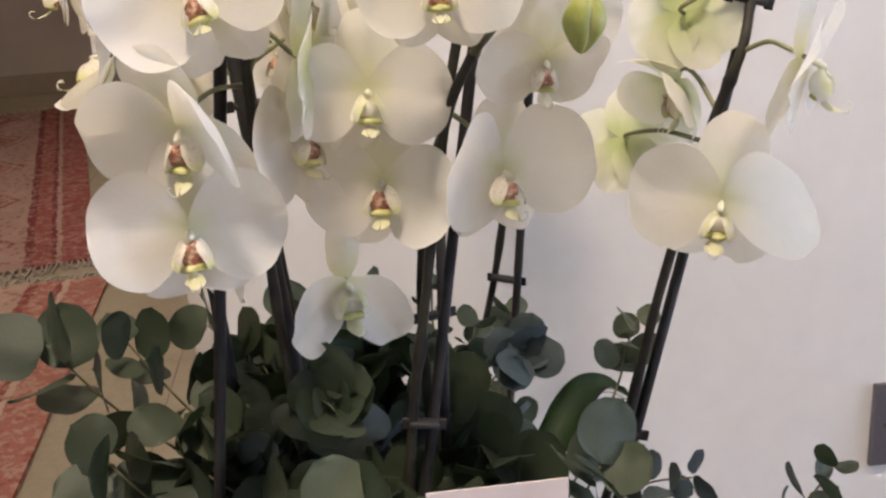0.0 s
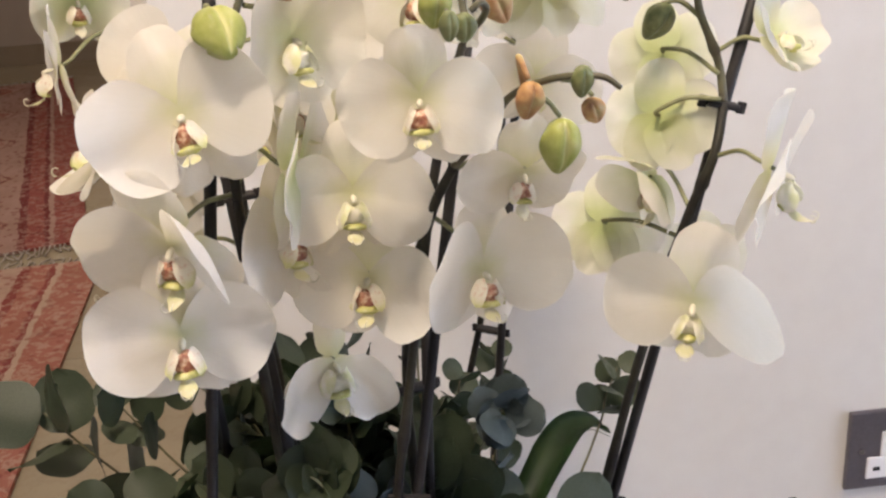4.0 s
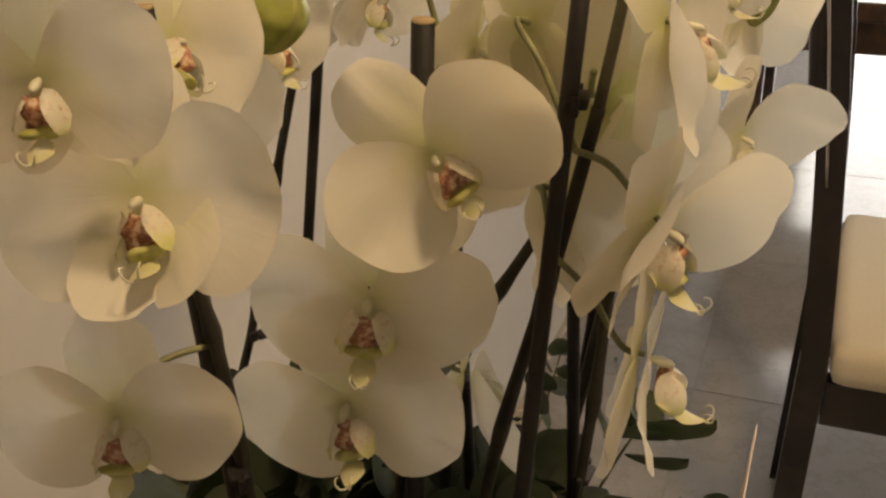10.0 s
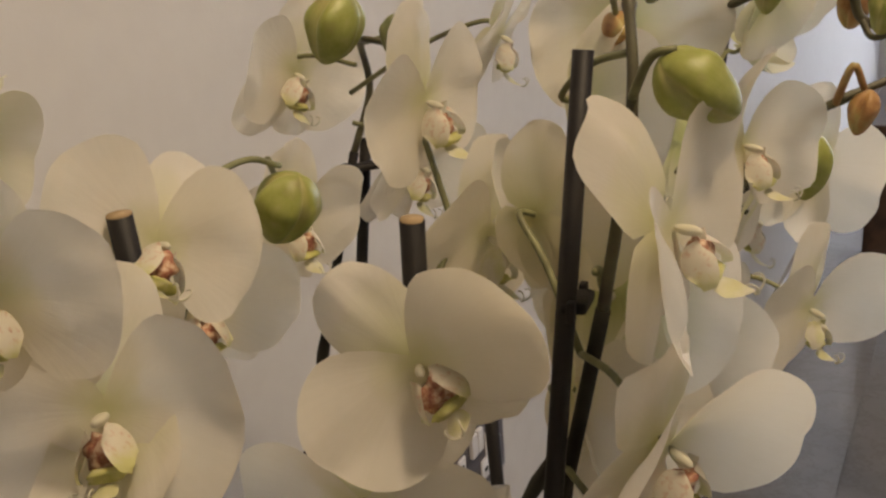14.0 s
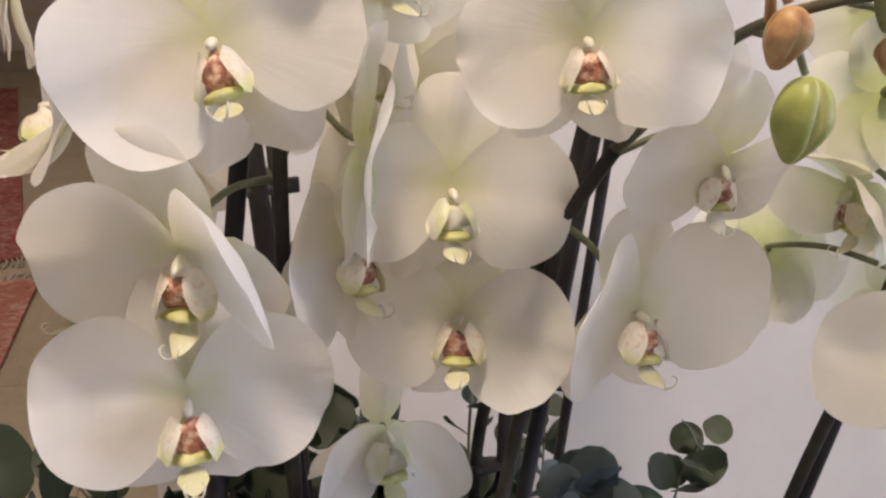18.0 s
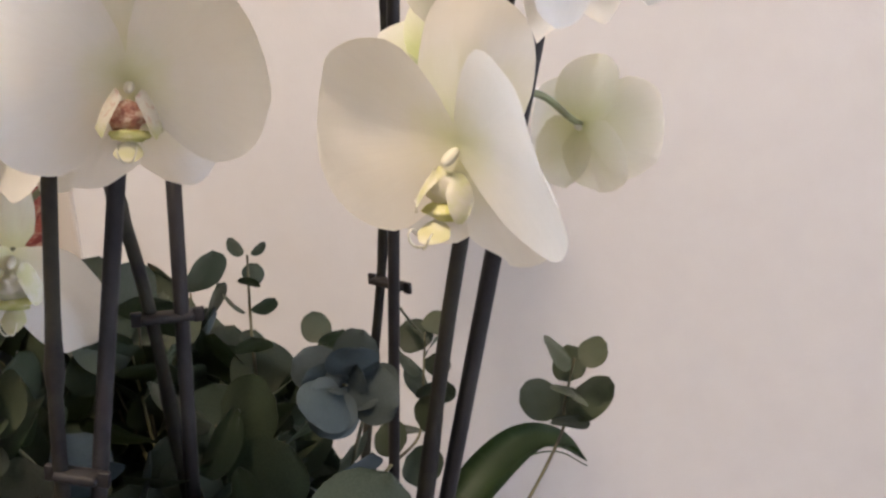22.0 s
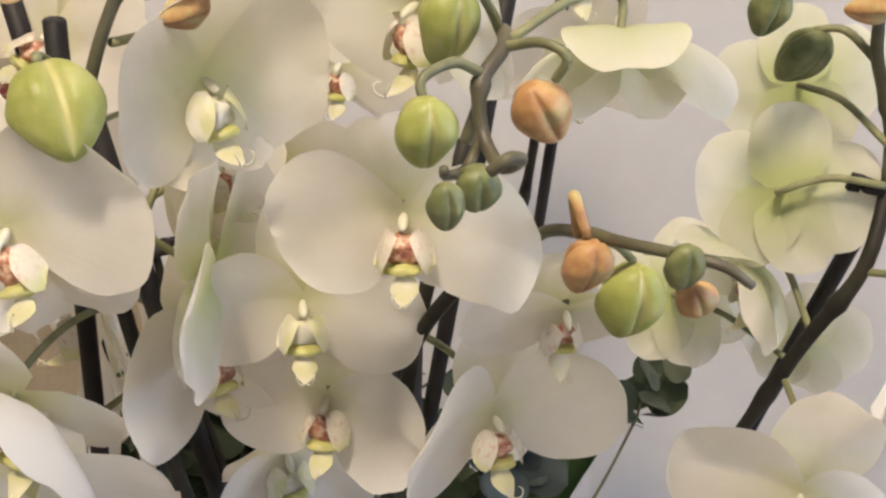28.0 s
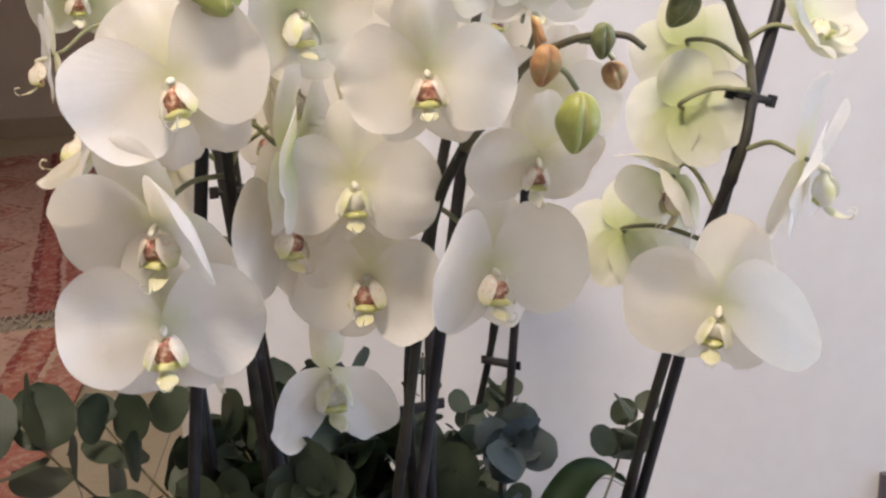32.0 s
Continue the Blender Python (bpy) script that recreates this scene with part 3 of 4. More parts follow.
def spike(plant, points, at, radius=0.0029, thin=0.0021):
    """A flower stem: dark and stout up to its point number at, thin and olive above."""
    stem(plant, points[:at + 1], radius, STEM_DARK, 0.85)
    stem(plant, points[at:], thin, STEM_GREEN, 0.55, (0.22, 0.5))


def pedicel(plant, points, radius=0.0016, mat=None):
    return part("pedicel", tube(bmesh.new(), spline(points, 5), radius, 7, 0.85), mat or PEDICEL, plant)


def clip(plant, at, yaw=0.0, tilt=0.0, span=0.0085):
    """A small black spring clip that holds a stem to its stake."""
    bm = bmesh.new()
    box(bm, -span * 0.5 - 0.0044, -0.0040, -0.0018, span * 0.5 + 0.0044, 0.0040, 0.0018, 0.0013)
    for side in (-1, 1):
        box(bm, side * (span * 0.5 + 0.0062) - 0.0022, -0.0012, -0.0030, side * (span * 0.5 + 0.0062) + 0.0022, 0.0012, 0.0030, 0.0005)
    ob = part("clip", bm, STAKE, plant, "black plastic stem clip")
    ob.matrix_basis = Matrix.Translation(at) @ Matrix.Rotation(radians(yaw), 4, "Z") @ Matrix.Rotation(radians(tilt), 4, "Y")
    return ob


def bloom(plant, node, x, y, z, yaw, pitch, roll, size=0.086, **kw):
    """A flower on its stalk, which leaves the stem at node and comes to the back of the flower."""
    back = turn_of(yaw, pitch, roll) @ Vector((0, 1, 0))
    heart = Vector((x, y, z))
    a = Vector(node)
    b = heart + back * 0.009 + Vector((0, 0, 0.002))
    mid = a.lerp(b, 0.55) + Vector((0, 0, 0.004))
    pedicel(plant, [a, mid, b, heart + back * 0.001], 0.0013)
    return flower(plant, x, y, z, yaw, pitch, roll, size, **kw)


# ---- the structure ----
WALL_Y, WALL_END, CEIL = 0.829, -0.133, 2.50
EAST, WEST, SOUTH, HALL_END, HALL_WEST = 4.80, -3.0, -3.2, 6.45, -2.45


def setting(name, bm, mat, label, category, smooth=False):
    return tagged(part(name, bm, mat, None, "", smooth), label, category, "", "structure")


setting("wall_north", block(WALL_END, WALL_Y, 0, EAST, WALL_Y + 0.12, CEIL, 0.0), WALL, "smooth off-white painted wall behind the orchids", "wall")
setting("trim_wall_end", block(WALL_END - 0.018, WALL_Y - 0.003, 0, WALL_END, WALL_Y + 0.125, CEIL, 0.002), TRIM, "beige painted trim down the end of the wall", "trim")
setting("wall_hall_east", block(0.10, WALL_Y + 0.12, 0, 0.22, HALL_END, CEIL), HALL_WALL, "plain beige wall of the hallway", "wall")
setting("wall_hall_end", block(HALL_WEST - 0.12, HALL_END, 0, 0.22, HALL_END + 0.12, CEIL), HALL_WALL, "grey-beige painted wall at the hallway's end", "wall")
setting("wall_hall_west", block(HALL_WEST - 0.12, WALL_Y, 0, HALL_WEST, HALL_END, CEIL), HALL_WALL, "plain beige wall along the hallway", "wall")
setting("wall_north_west", block(WEST, WALL_Y, 0, HALL_WEST - 0.12, WALL_Y + 0.12, CEIL), WALL, "off-white painted wall", "wall")
setting("wall_west", block(WEST - 0.12, SOUTH, 0, WEST, WALL_Y + 0.12, CEIL), WALL, "off-white painted wall", "wall")
setting("wall_south", block(WEST - 0.12, SOUTH - 0.12, 0, EAST + 0.12, SOUTH, CEIL), WALL, "off-white painted wall", "wall")
DOOR_Y0, DOOR_Y1, DOOR_TOP = -2.0, 0.56, 2.15
bm = block(EAST, SOUTH, 0, EAST + 0.12, DOOR_Y0, CEIL)
box(bm, EAST, DOOR_Y1, 0, EAST + 0.12, WALL_Y + 0.12, CEIL)
box(bm, EAST, DOOR_Y0, DOOR_TOP, EAST + 0.12, DOOR_Y1, CEIL)
setting("wall_east", bm, WALL, "off-white wall round the glazed door", "wall")
setting("ceiling", block(WEST - 0.12, SOUTH - 0.12, CEIL, EAST + 0.12, HALL_END + 0.12, CEIL + 0.1), CEILING, "plain white ceiling", "ceiling")
bm = block(WALL_END, WALL_Y - 0.012, 0, EAST, WALL_Y, 0.078, 0.003)
setting("baseboard", bm, SKIRT, "beige stone baseboard along the wall", "baseboard")
setting("baseboard_hall", block(HALL_WEST, HALL_END - 0.014, 0, 0.10, HALL_END, 0.12, 0.003), SKIRT, "dark stone baseboard at the hallway's end", "baseboard")
setting("baseboard_hall_west", block(HALL_WEST, WALL_Y + 0.12, 0, HALL_WEST + 0.014, HALL_END - 0.014, 0.12, 0.003), SKIRT, "dark stone baseboard along the hallway", "baseboard")

# glazed door to the outside
door = tagged(new("door_1"), "white-framed glazed door with bright daylight behind it", "door", "", "structure")
for i, (a, b) in enumerate(((DOOR_Y0, (DOOR_Y0 + DOOR_Y1) / 2), ((DOOR_Y0 + DOOR_Y1) / 2, DOOR_Y1))):
    bm = block(EAST + 0.03, a, 0, EAST + 0.08, a + 0.07, DOOR_TOP, 0.004)
    box(bm, EAST + 0.03, b - 0.07, 0, EAST + 0.08, b, DOOR_TOP, 0.004)
    box(bm, EAST + 0.03, a + 0.07, 0, EAST + 0.08, b - 0.07, 0.10, 0.004)
    box(bm, EAST + 0.03, a + 0.07, DOOR_TOP - 0.08, EAST + 0.08, b - 0.07, DOOR_TOP, 0.004)
    leaf = part("door_frame", bm, FRAME, door, "", False)
    pane = part("pane", block(EAST + 0.05, a + 0.07, 0.10, EAST + 0.058, b - 0.07, DOOR_TOP - 0.08), GLASS, door, "", False)
    pane.visible_shadow = False
setting("backdrop_daylight", block(EAST + 2.2, -5.0, -0.6, EAST + 2.3, 4.5, 4.0), OUTSIDE, "plain bright daylight outside the glazed door", "daylight")

# ---- ceiling lamps: one over the orchids, an added unseen one in the hallway ----
for at, label in (((LAMP_AT[0], LAMP_AT[1]), "round white glass ceiling lamp, lit, over the orchids"), ((-1.3, 3.4), "round white glass ceiling lamp, lit, added out of view in the hallway")):
    lamp = thing("ceiling_lamp", (*at, CEIL), label, "ceiling lamp")
    bm = bmesh.new()
    tube(bm, [Vector((0, 0, -0.001)), Vector((0, 0, -0.045))], 0.17, 32)
    part("lamp_base", bm, FRAME, lamp, "", False)
    bm = bmesh.new()
    bmesh.ops.create_uvsphere(bm, u_segments=28, v_segments=12, radius=0.155)
    bmesh.ops.scale(bm, vec=(1, 1, 0.2), verts=bm.verts)
    bmesh.ops.translate(bm, vec=(0, 0, -0.052), verts=bm.verts)
    part("shade", bm, LAMP_GLASS, lamp, "glowing white glass shade")

# ---- double socket on the wall ----
SX, SZ = 0.461, 0.512
socket = thing("wall_socket", (SX, WALL_Y, SZ), "dark metal double power socket with white inserts", "power socket")
part("plate", block(0, -0.006, 0, 0.146, 0, 0.087, 0.0022), SOCKET_METAL, socket, "dark brushed metal plate", False)
for k0, u in enumerate((0.0, 0.0815)):
    s0 = -1 if k0 else 1
    cx = 0.041 if not k0 else 0.105
    bm = block(cx - 0.008, -0.0078, 0.036, cx + 0.008, -0.006, 0.064, 0.0015)
    box(bm, cx - 0.021, -0.0078, 0.012, cx + 0.021, -0.006, 0.036, 0.0015)
    insert = part("insert", bm, SOCKET_WHITE, socket, "white plastic insert shaped like an upturned T", False)
    for hole in ((cx - 0.002, 0.046, cx + 0.002, 0.056), (cx - 0.0145, 0.021, cx - 0.0075, 0.025), (cx + 0.0075, 0.021, cx + 0.0145, 0.025)):
        part("pin_hole", block(hole[0], -0.0084, hole[1], hole[2], -0.0076, hole[3]), SOCKET_HOLE, insert, "", False)
    sx = 0.066 if not k0 else 0.081
    part("switch", block(sx - 0.006, -0.011, 0.052, sx + 0.006, -0.006, 0.078, 0.0015), SOCKET_WHITE, socket, "white rocker switch", False)
for sx in (0.014, 0.132):
    bm = bmesh.new()
    tube(bm, [Vector((sx, -0.0059, 0.0435)), Vector((sx, -0.0072, 0.0435))], 0.0034, 14)
    part("screw", bm, PIPING, socket, "", False)

# ---- runner rugs in the hallway ----


def rug(at, turn, width, length, mat, label):
    ob = thing("runner_rug", (*at, 0.0), label, "rug", "runner rugs in the hallway", turn=turn)
    nx, ny = 12, 40
    bm = bmesh.new()
    grid = [[bm.verts.new((i / nx - 0.5, j / ny * length / width, 0.012 / width + 0.004 / width * noise.noise(Vector((i * 0.6, j * 0.4, at[1]))))) for j in range(ny + 1)] for i in range(nx + 1)]
    for i in range(nx):
        for j in range(ny):
            bm.faces.new((grid[i][j], grid[i + 1][j], grid[i + 1][j + 1], grid[i][j + 1]))
    edge = [e for e in bm.edges if e.is_boundary]
    side = bmesh.ops.extrude_edge_only(bm, edges=edge)
    for v in side["geom"]:
        if isinstance(v, bmesh.types.BMVert):
            v.co.z = 0.003 / width
    top = part("rug_field", bm, mat, ob, "", False)
    top.scale = (width, width, width)
    rnd = random.Random(7)
    for end in (0.0, length):
        bm = bmesh.new()
        for i in range(56):
            x = -width / 2 + width * (i + 0.5) / 56
            d = -1 if end == 0 else 1
            q = [Vector((x, end - d * 0.004, 0.009)), Vector((x + rnd.uniform(-0.01, 0.01), end + d * 0.03, rnd.uniform(0.006, 0.013))), Vector((x + rnd.uniform(-0.022, 0.022), end + d * rnd.uniform(0.05, 0.075), rnd.uniform(0.004, 0.008)))]
            tube(bm, spline(q, 3), 0.0034, 5)
        part("fringe", bm, FRINGE, ob, "crumpled grey-white wool fringe")
    return ob


rug((-1.11, 0.55), 2.6, 0.92, 2.44, RUG, "worn red and pink patterned runner rug on the floor")
rug((-1.26, 3.10), 13.0, 0.86, 2.75, RUG_FAR, "worn, darker red patterned runner rug on the hallway floor")

# ---- dining chair and low table at the far side of the room ----
chair = thing("dining_chair", (0.945, 0.176, 0), "dark wooden dining chair with a cream fabric seat", "chair")
for sx in (-1, 1):
    line = spline([(sx * 0.18, 0.215, 0.0), (sx * 0.18, 0.208, 0.22), (sx * 0.18, 0.203, 0.41), (sx * 0.18, 0.203, 0.48), (sx * 0.178, 0.220, 0.72), (sx * 0.175, 0.250, 0.98)], 6)
    bm = bmesh.new()
    tube(bm, line, 0.024, 4, 0.9)
    part("leg", bm, DARK_WOOD, chair, "dark back leg that runs up into the backrest", False)
    bm = bmesh.new()
    tube(bm, [Vector((sx * 0.19, -0.225, 0.0)), Vector((sx * 0.18, -0.215, 0.42))], 0.024, 4, 1.15)
    part("leg", bm, DARK_WOOD, chair, "", False)
    part("side_rail", block(sx * 0.18 - 0.014, -0.20, 0.36, sx * 0.18 + 0.014, 0.186, 0.42, 0.003), DARK_WOOD, chair, "", False)
part("front_rail", block(-0.165, -0.228, 0.36, 0.165, -0.202, 0.42, 0.003), DARK_WOOD, chair, "", False)
part("back_rail", block(-0.16, 0.188, 0.36, 0.16, 0.214, 0.42, 0.003), DARK_WOOD, chair, "", False)
part("seat", block(-0.205, -0.24, 0.42, 0.205, 0.184, 0.475, 0.018), FABRIC, chair, "cream fabric seat cushion")
bm = block(-0.185, -0.017, 0.0, 0.185, 0.017, 0.25, 0.015, Matrix.Translation((0, 0.228, 0.70)) @ Matrix.Rotation(radians(-6), 4, "X"))
backrest = part("backrest", bm, DARK_WOOD, chair, "dark rounded backrest")
bm = bmesh.new()
tube(bm, [Vector((-0.195, 0.218 + 0.040 * u, 0.665 + 0.29 * u + 0.02 * math.sin(3.14 * u))) for u in (q / 10 for q in range(11))], 0.0022, 6)
part("piping", bm, PIPING, backrest, "thin bright metal edge")
tagged(chair, chair["label"], "chair", "dining chairs")
copy_thing(chair, pose(2.6, -0.16, 0, 0, 0, 4))

table = thing("side_table", (2.70, 0.32, 0), "low dark brown polished wooden side table with square legs", "table")
part("tabletop", block(-0.33, -0.33, 0.46, 0.33, 0.33, 0.51, 0.006), BROWN_WOOD, table, "", False)
for sy in (-1, 1):
    part("apron", block(-0.25, sy * 0.275 - 0.012, 0.37, 0.25, sy * 0.275 + 0.012, 0.46, 0.002), BROWN_WOOD, table, "", False)
    part("apron", block(sy * 0.275 - 0.012, -0.25, 0.37, sy * 0.275 + 0.012, 0.25, 0.46, 0.002), BROWN_WOOD, table, "", False)
    for sx in (-1, 1):
        part("leg", block(sx * 0.280 - 0.030, sy * 0.280 - 0.030, 0.0, sx * 0.280 + 0.030, sy * 0.280 + 0.030, 0.46, 0.004), BROWN_WOOD, table, "", False)

# ---- the planter ----
POT = (0.03, 0.59)
planter = thing("planter", (*POT, 0), "tall white ceramic planter full of orchids and eucalyptus", "planter")
bm = bmesh.new()
profile = [(0.095, 0.0), (0.10, 0.004), (0.118, 0.30), (0.130, 0.58), (0.134, 0.60), (0.131, 0.606), (0.122, 0.604), (0.118, 0.56), (0.0001, 0.555)]
rings = [[bm.verts.new((r * math.cos(a), r * math.sin(a), z)) for a in (2 * math.pi * i / 40 for i in range(40))] for r, z in profile]
for a, b in zip(rings, rings[1:]):
    for i in range(40):
        bm.faces.new((a[i], a[(i + 1) % 40], b[(i + 1) % 40], b[i]))
bm.faces.new(rings[0][::-1])
part("pot", bm, CERAMIC, planter, "", True)
bm = bmesh.new()
rings = [[bm.verts.new((r * math.cos(a), r * math.sin(a), 0.572 + 0.02 * noise.noise(Vector((9 * r * math.cos(a), 9 * r * math.sin(a), r * 20))) + 0.012 * (1 - r / 0.12))) for a in (2 * math.pi * i / 36 for i in range(36))] for r in (0.119, 0.10, 0.08, 0.06, 0.04, 0.02, 0.004)]
for a, b in zip(rings, rings[1:]):
    for i in range(36):
        bm.faces.new((a[i], a[(i + 1) % 36], b[(i + 1) % 36], b[i]))
part("bark", bm, SOIL, planter, "dark bark potting mix")
card = thing("gift_card", (0.052, 0.425, 0.70), "small pale pink gift card on a thin pick", "card")
card.matrix_basis = pose(0.052, 0.425, 0.705, 5, 0, 0)
bm = block(-0.034, -0.0003, 0.045, 0.034, 0.0003, 0.094)
part("card", bm, CARD, card, "", False)
bm = bmesh.new()
tube(bm, [Vector((0, 0.09, -0.13)), Vector((0, 0.03, -0.04)), Vector((0, 0.0012, 0.045)), Vector((0, 0.0018, 0.07))], 0.0012, 6)
part("pick", bm, STAKE, card)

# ---- orchid spikes ----
# front spike beside the wall's end
p = orchid("white moth orchid on a black stake with green and orange buds")
stake(p, (-0.118, 0.506, 0.565), (-0.046, 0.481, 1.078))
spike(p, [(-0.03, 0.58, 0.57), (-0.043, 0.535, 0.72), (-0.048, 0.512, 0.85), (-0.047, 0.490, 0.94), (-0.0455, 0.477, 1.0), (-0.043, 0.470, 1.045), (-0.036, 0.470, 1.068), (-0.026, 0.474, 1.088), (-0.014, 0.478, 1.101), (0.000, 0.478, 1.098), (0.010, 0.478, 1.096)], 4, 0.0029, 0.0021)
clip(p, (-0.051, 0.483, 1.004), 10, 5)
S1 = [(-0.046, 0.478, 1.040), (-0.047, 0.484, 0.985), (-0.048, 0.49, 0.945)]
bloom(p, S1[0], -0.061, 0.452, 1.034, -7, -3, -15, 0.083, ad=12, al=5, ar=4, top=0.15, left=-0.22, right=-0.07)
bloom(p, S1[1], -0.074, 0.449, 0.975, -18, 20, -3, 0.085, rc=0.6, ar=16, al=-9, ad=18, left=-0.14)
bloom(p, S1[2], -0.077, 0.450, 0.929, 7, 5, 1, 0.088, al=-5, ar=4, right=-0.02)
bloom(p, (-0.046, 0.479, 1.012), -0.016, 0.482, 0.995, 76, 6, -8, 0.086, closed=0.10, wide=1.1, lip=0, backed=True)
bloom(p, (-0.047, 0.484, 0.985), -0.020, 0.507, 1.020, 66, 0, 6, 0.072, closed=0.26, wide=1.1)
bloom(p, (-0.030, 0.472, 1.075), -0.012, 0.492, 1.056, 38, 6, 5, 0.078, closed=0.34, young=True, pale=True)
bud(p, -0.040, 0.450, 1.067, 0.0285, BUD_GREEN, 12, -52, -10, 1.14, label="plump yellow-green bud")
pedicel(p, [(-0.038, 0.470, 1.062), (-0.045, 0.462, 1.076), (-0.044, 0.455, 1.078)], 0.0015)
bud(p, -0.003, 0.477, 1.092, 0.012, BUD_ORANGE, 0, 30, 60, 1.3, "withered orange bud")
bud(p, -0.012, 0.482, 1.079, 0.013, BUD_ORANGE, 40, 10, 80, 1.35, "withered orange-brown bud")
pedicel(p, [(-0.016, 0.478, 1.100), (-0.019, 0.481, 1.092), (-0.014, 0.482, 1.084)], 0.0012)
pedicel(p, [(0.009, 0.478, 1.0965), (0.014, 0.479, 1.096), (0.015, 0.479, 1.091)], 0.0012)
bud(p, 0.014, 0.479, 1.087, 0.009, BUD_DARK, 0, 10, 70, 1.35, "small green bud")

# middle spike with its curled tip
p = orchid("white moth orchid on a stake with a curled tip of buds")
stake(p, (-0.012, 0.478, 0.565), (0.0805, 0.520, 1.083))
stem(p, [(0.02, 0.53, 0.57), (0.0115, 0.496, 0.72), (0.0165, 0.491, 0.79), (0.0275, 0.486, 0.86), (0.0465, 0.484, 0.97), (0.0625, 0.494, 1.03)], 0.0030, STEM_DARK, 0.8)
stem(p, [(0.0620, 0.4938, 1.028), (0.072, 0.490, 1.060), (0.070, 0.462, 1.078), (0.067, 0.434, 1.086), (0.061, 0.424, 1.082), (0.061, 0.420, 1.072), (0.064, 0.410, 1.069), (0.067, 0.400, 1.076), (0.064, 0.394, 1.080), (0.060, 0.394, 1.077)], 0.0021, STEM_GREEN, 0.62, (0.45,))
pedicel(p, [(0.061, 0.420, 1.072), (0.057, 0.415, 1.066), (0.052, 0.402, 1.072), (0.051, 0.394, 1.078)], 0.0013, STEM_GREEN)
clip(p, (0.0235, 0.490, 0.795), 0, 8, 0.007)
bloom(p, (0.057, 0.482, 1.015), 0.043, 0.455, 1.031, -6, 2, -1, 0.075, ad=3, al=6, ar=-8, top=-0.16, left=-0.02, right=-0.26, wide=0.95)
bloom(p, (0.043, 0.489, 0.95), 0.009, 0.489, 0.978, 4, 2, 4, 0.079, left=-0.12, right=-0.18, wide=0.95, pale=True)
bloom(p, (0.034, 0.503, 0.905), 0.013, 0.494, 0.931, -16, -3, -2, 0.082, ar=-15, left=-0.08, right=-0.20)
bloom(p, (-0.047, 0.492, 0.955), -0.024, 0.494, 0.960, 38, 4, 13, 0.084, al=15, low=-0.04, left=-0.24, right=-0.20, wide=1.1)
bloom(p, (0.072, 0.490, 1.058), 0.050, 0.500, 1.073, -46, 12, -8, 0.080, left=-0.08, right=-0.10, young=True)
bloom(p, (0.069, 0.440, 1.085), 0.098, 0.454, 1.078, -4, 50, -4, 0.070, closed=0.50, wide=0.9, lip=0, backed=True)
bud(p, 0.055, 0.449, 1.085, 0.0185, BUD_GREEN, 10, 10, 10, 1.4, label="green bud")
bud(p, 0.048, 0.411, 1.077, 0.0165, BUD_GREEN, 0, 12, 5, 1.3, "green bud")
bud(p, 0.075, 0.424, 1.074, 0.0165, BUD_ORANGE, 0, 15, -25, 1.3, "orange-tinted bud")
bud(p, 0.058, 0.399, 1.070, 0.0125, BUD_DARK, 0, 20, 0, 1.2, "small green bud")
bud(p, 0.051, 0.388, 1.073, 0.0095, BUD_DARK, 0, 15, 0, 1.6, "small dark green bud")
pedicel(p, [(0.069, 0.452, 1.080), (0.064, 0.448, 1.092), (0.058, 0.449, 1.098), (0.055, 0.450, 1.094)], 0.0013)
pedicel(p, [(0.062, 0.426, 1.083), (0.055, 0.420, 1.089), (0.048, 0.415, 1.088), (0.048, 0.412, 1.084)], 0.0013)
pedicel(p, [(0.067, 0.434, 1.086), (0.074, 0.424, 1.091), (0.079, 0.420, 1.089), (0.077, 0.422, 1.083)], 0.0013)

# spike that carries the lower middle flowers and a side twig of buds
p = orchid("white moth orchid with a side twig of green and orange buds")
stake(p, (0.030, 0.540, 0.565), (0.046, 0.562, 0.905))
clip(p, (0.037, 0.556, 0.829), 20, 2, 0.012)
spike(p, [(0.032, 0.575, 0.57), (0.031, 0.566, 0.72), (0.030, 0.556, 0.83), (0.035, 0.525, 0.90), (0.047, 0.483, 0.966), (0.058, 0.470, 0.993), (0.074, 0.456, 1.015), (0.082, 0.440, 1.032), (0.096, 0.414, 1.044), (0.112, 0.402, 1.046), (0.120, 0.400, 1.041)], 5, 0.0029, 0.0021)
bloom(p, (0.056, 0.472, 0.99), 0.090, 0.461, 0.990, 4, 26, 8, 0.066, ad=10, al=12, ar=-12, left=-0.04, right=0.1, wide=0.92)
bloom(p, (0.046, 0.484, 0.965), 0.070, 0.475, 0.936, 19, 2, 7, 0.080, al=-7, ar=20, left=-0.28, right=-0.28, wide=1.14)
bloom(p, (-0.004, 0.556, 0.885), -0.011, 0.534, 0.864, 18, 8, 4, 0.088, low=0.2, al=32, ar=-44, wide=0.62, thin=0.55, left=-0.30, right=-0.16, wave=1.8, pale=True)
bud(p, 0.103, 0.440, 1.007, 0.0225, BUD_GREEN, 0, 10, 5, 1.42, "plump yellow-green bud")
bud(p, 0.086, 0.420, 1.034, 0.0155, BUD_ORANGE, 0, 15, 10, 1.35, "orange bud")
bud(p, 0.111, 0.410, 1.030, 0.0125, BUD_ORANGE, 0, 15, -20, 1.15, "small orange bud")
bud(p, 0.105, 0.404, 1.044, 0.0115, BUD_DARK, 0, 15, 0, 1.5, "small dark green bud")
pedicel(p, [(0.084, 0.436, 1.034), (0.096, 0.436, 1.030), (0.103, 0.440, 1.021)], 0.0014)
pedicel(p, [(0.086, 0.430, 1.037), (0.083, 0.424, 1.052), (0.086, 0.420, 1.043)], 0.0016, BUD_ORANGE)
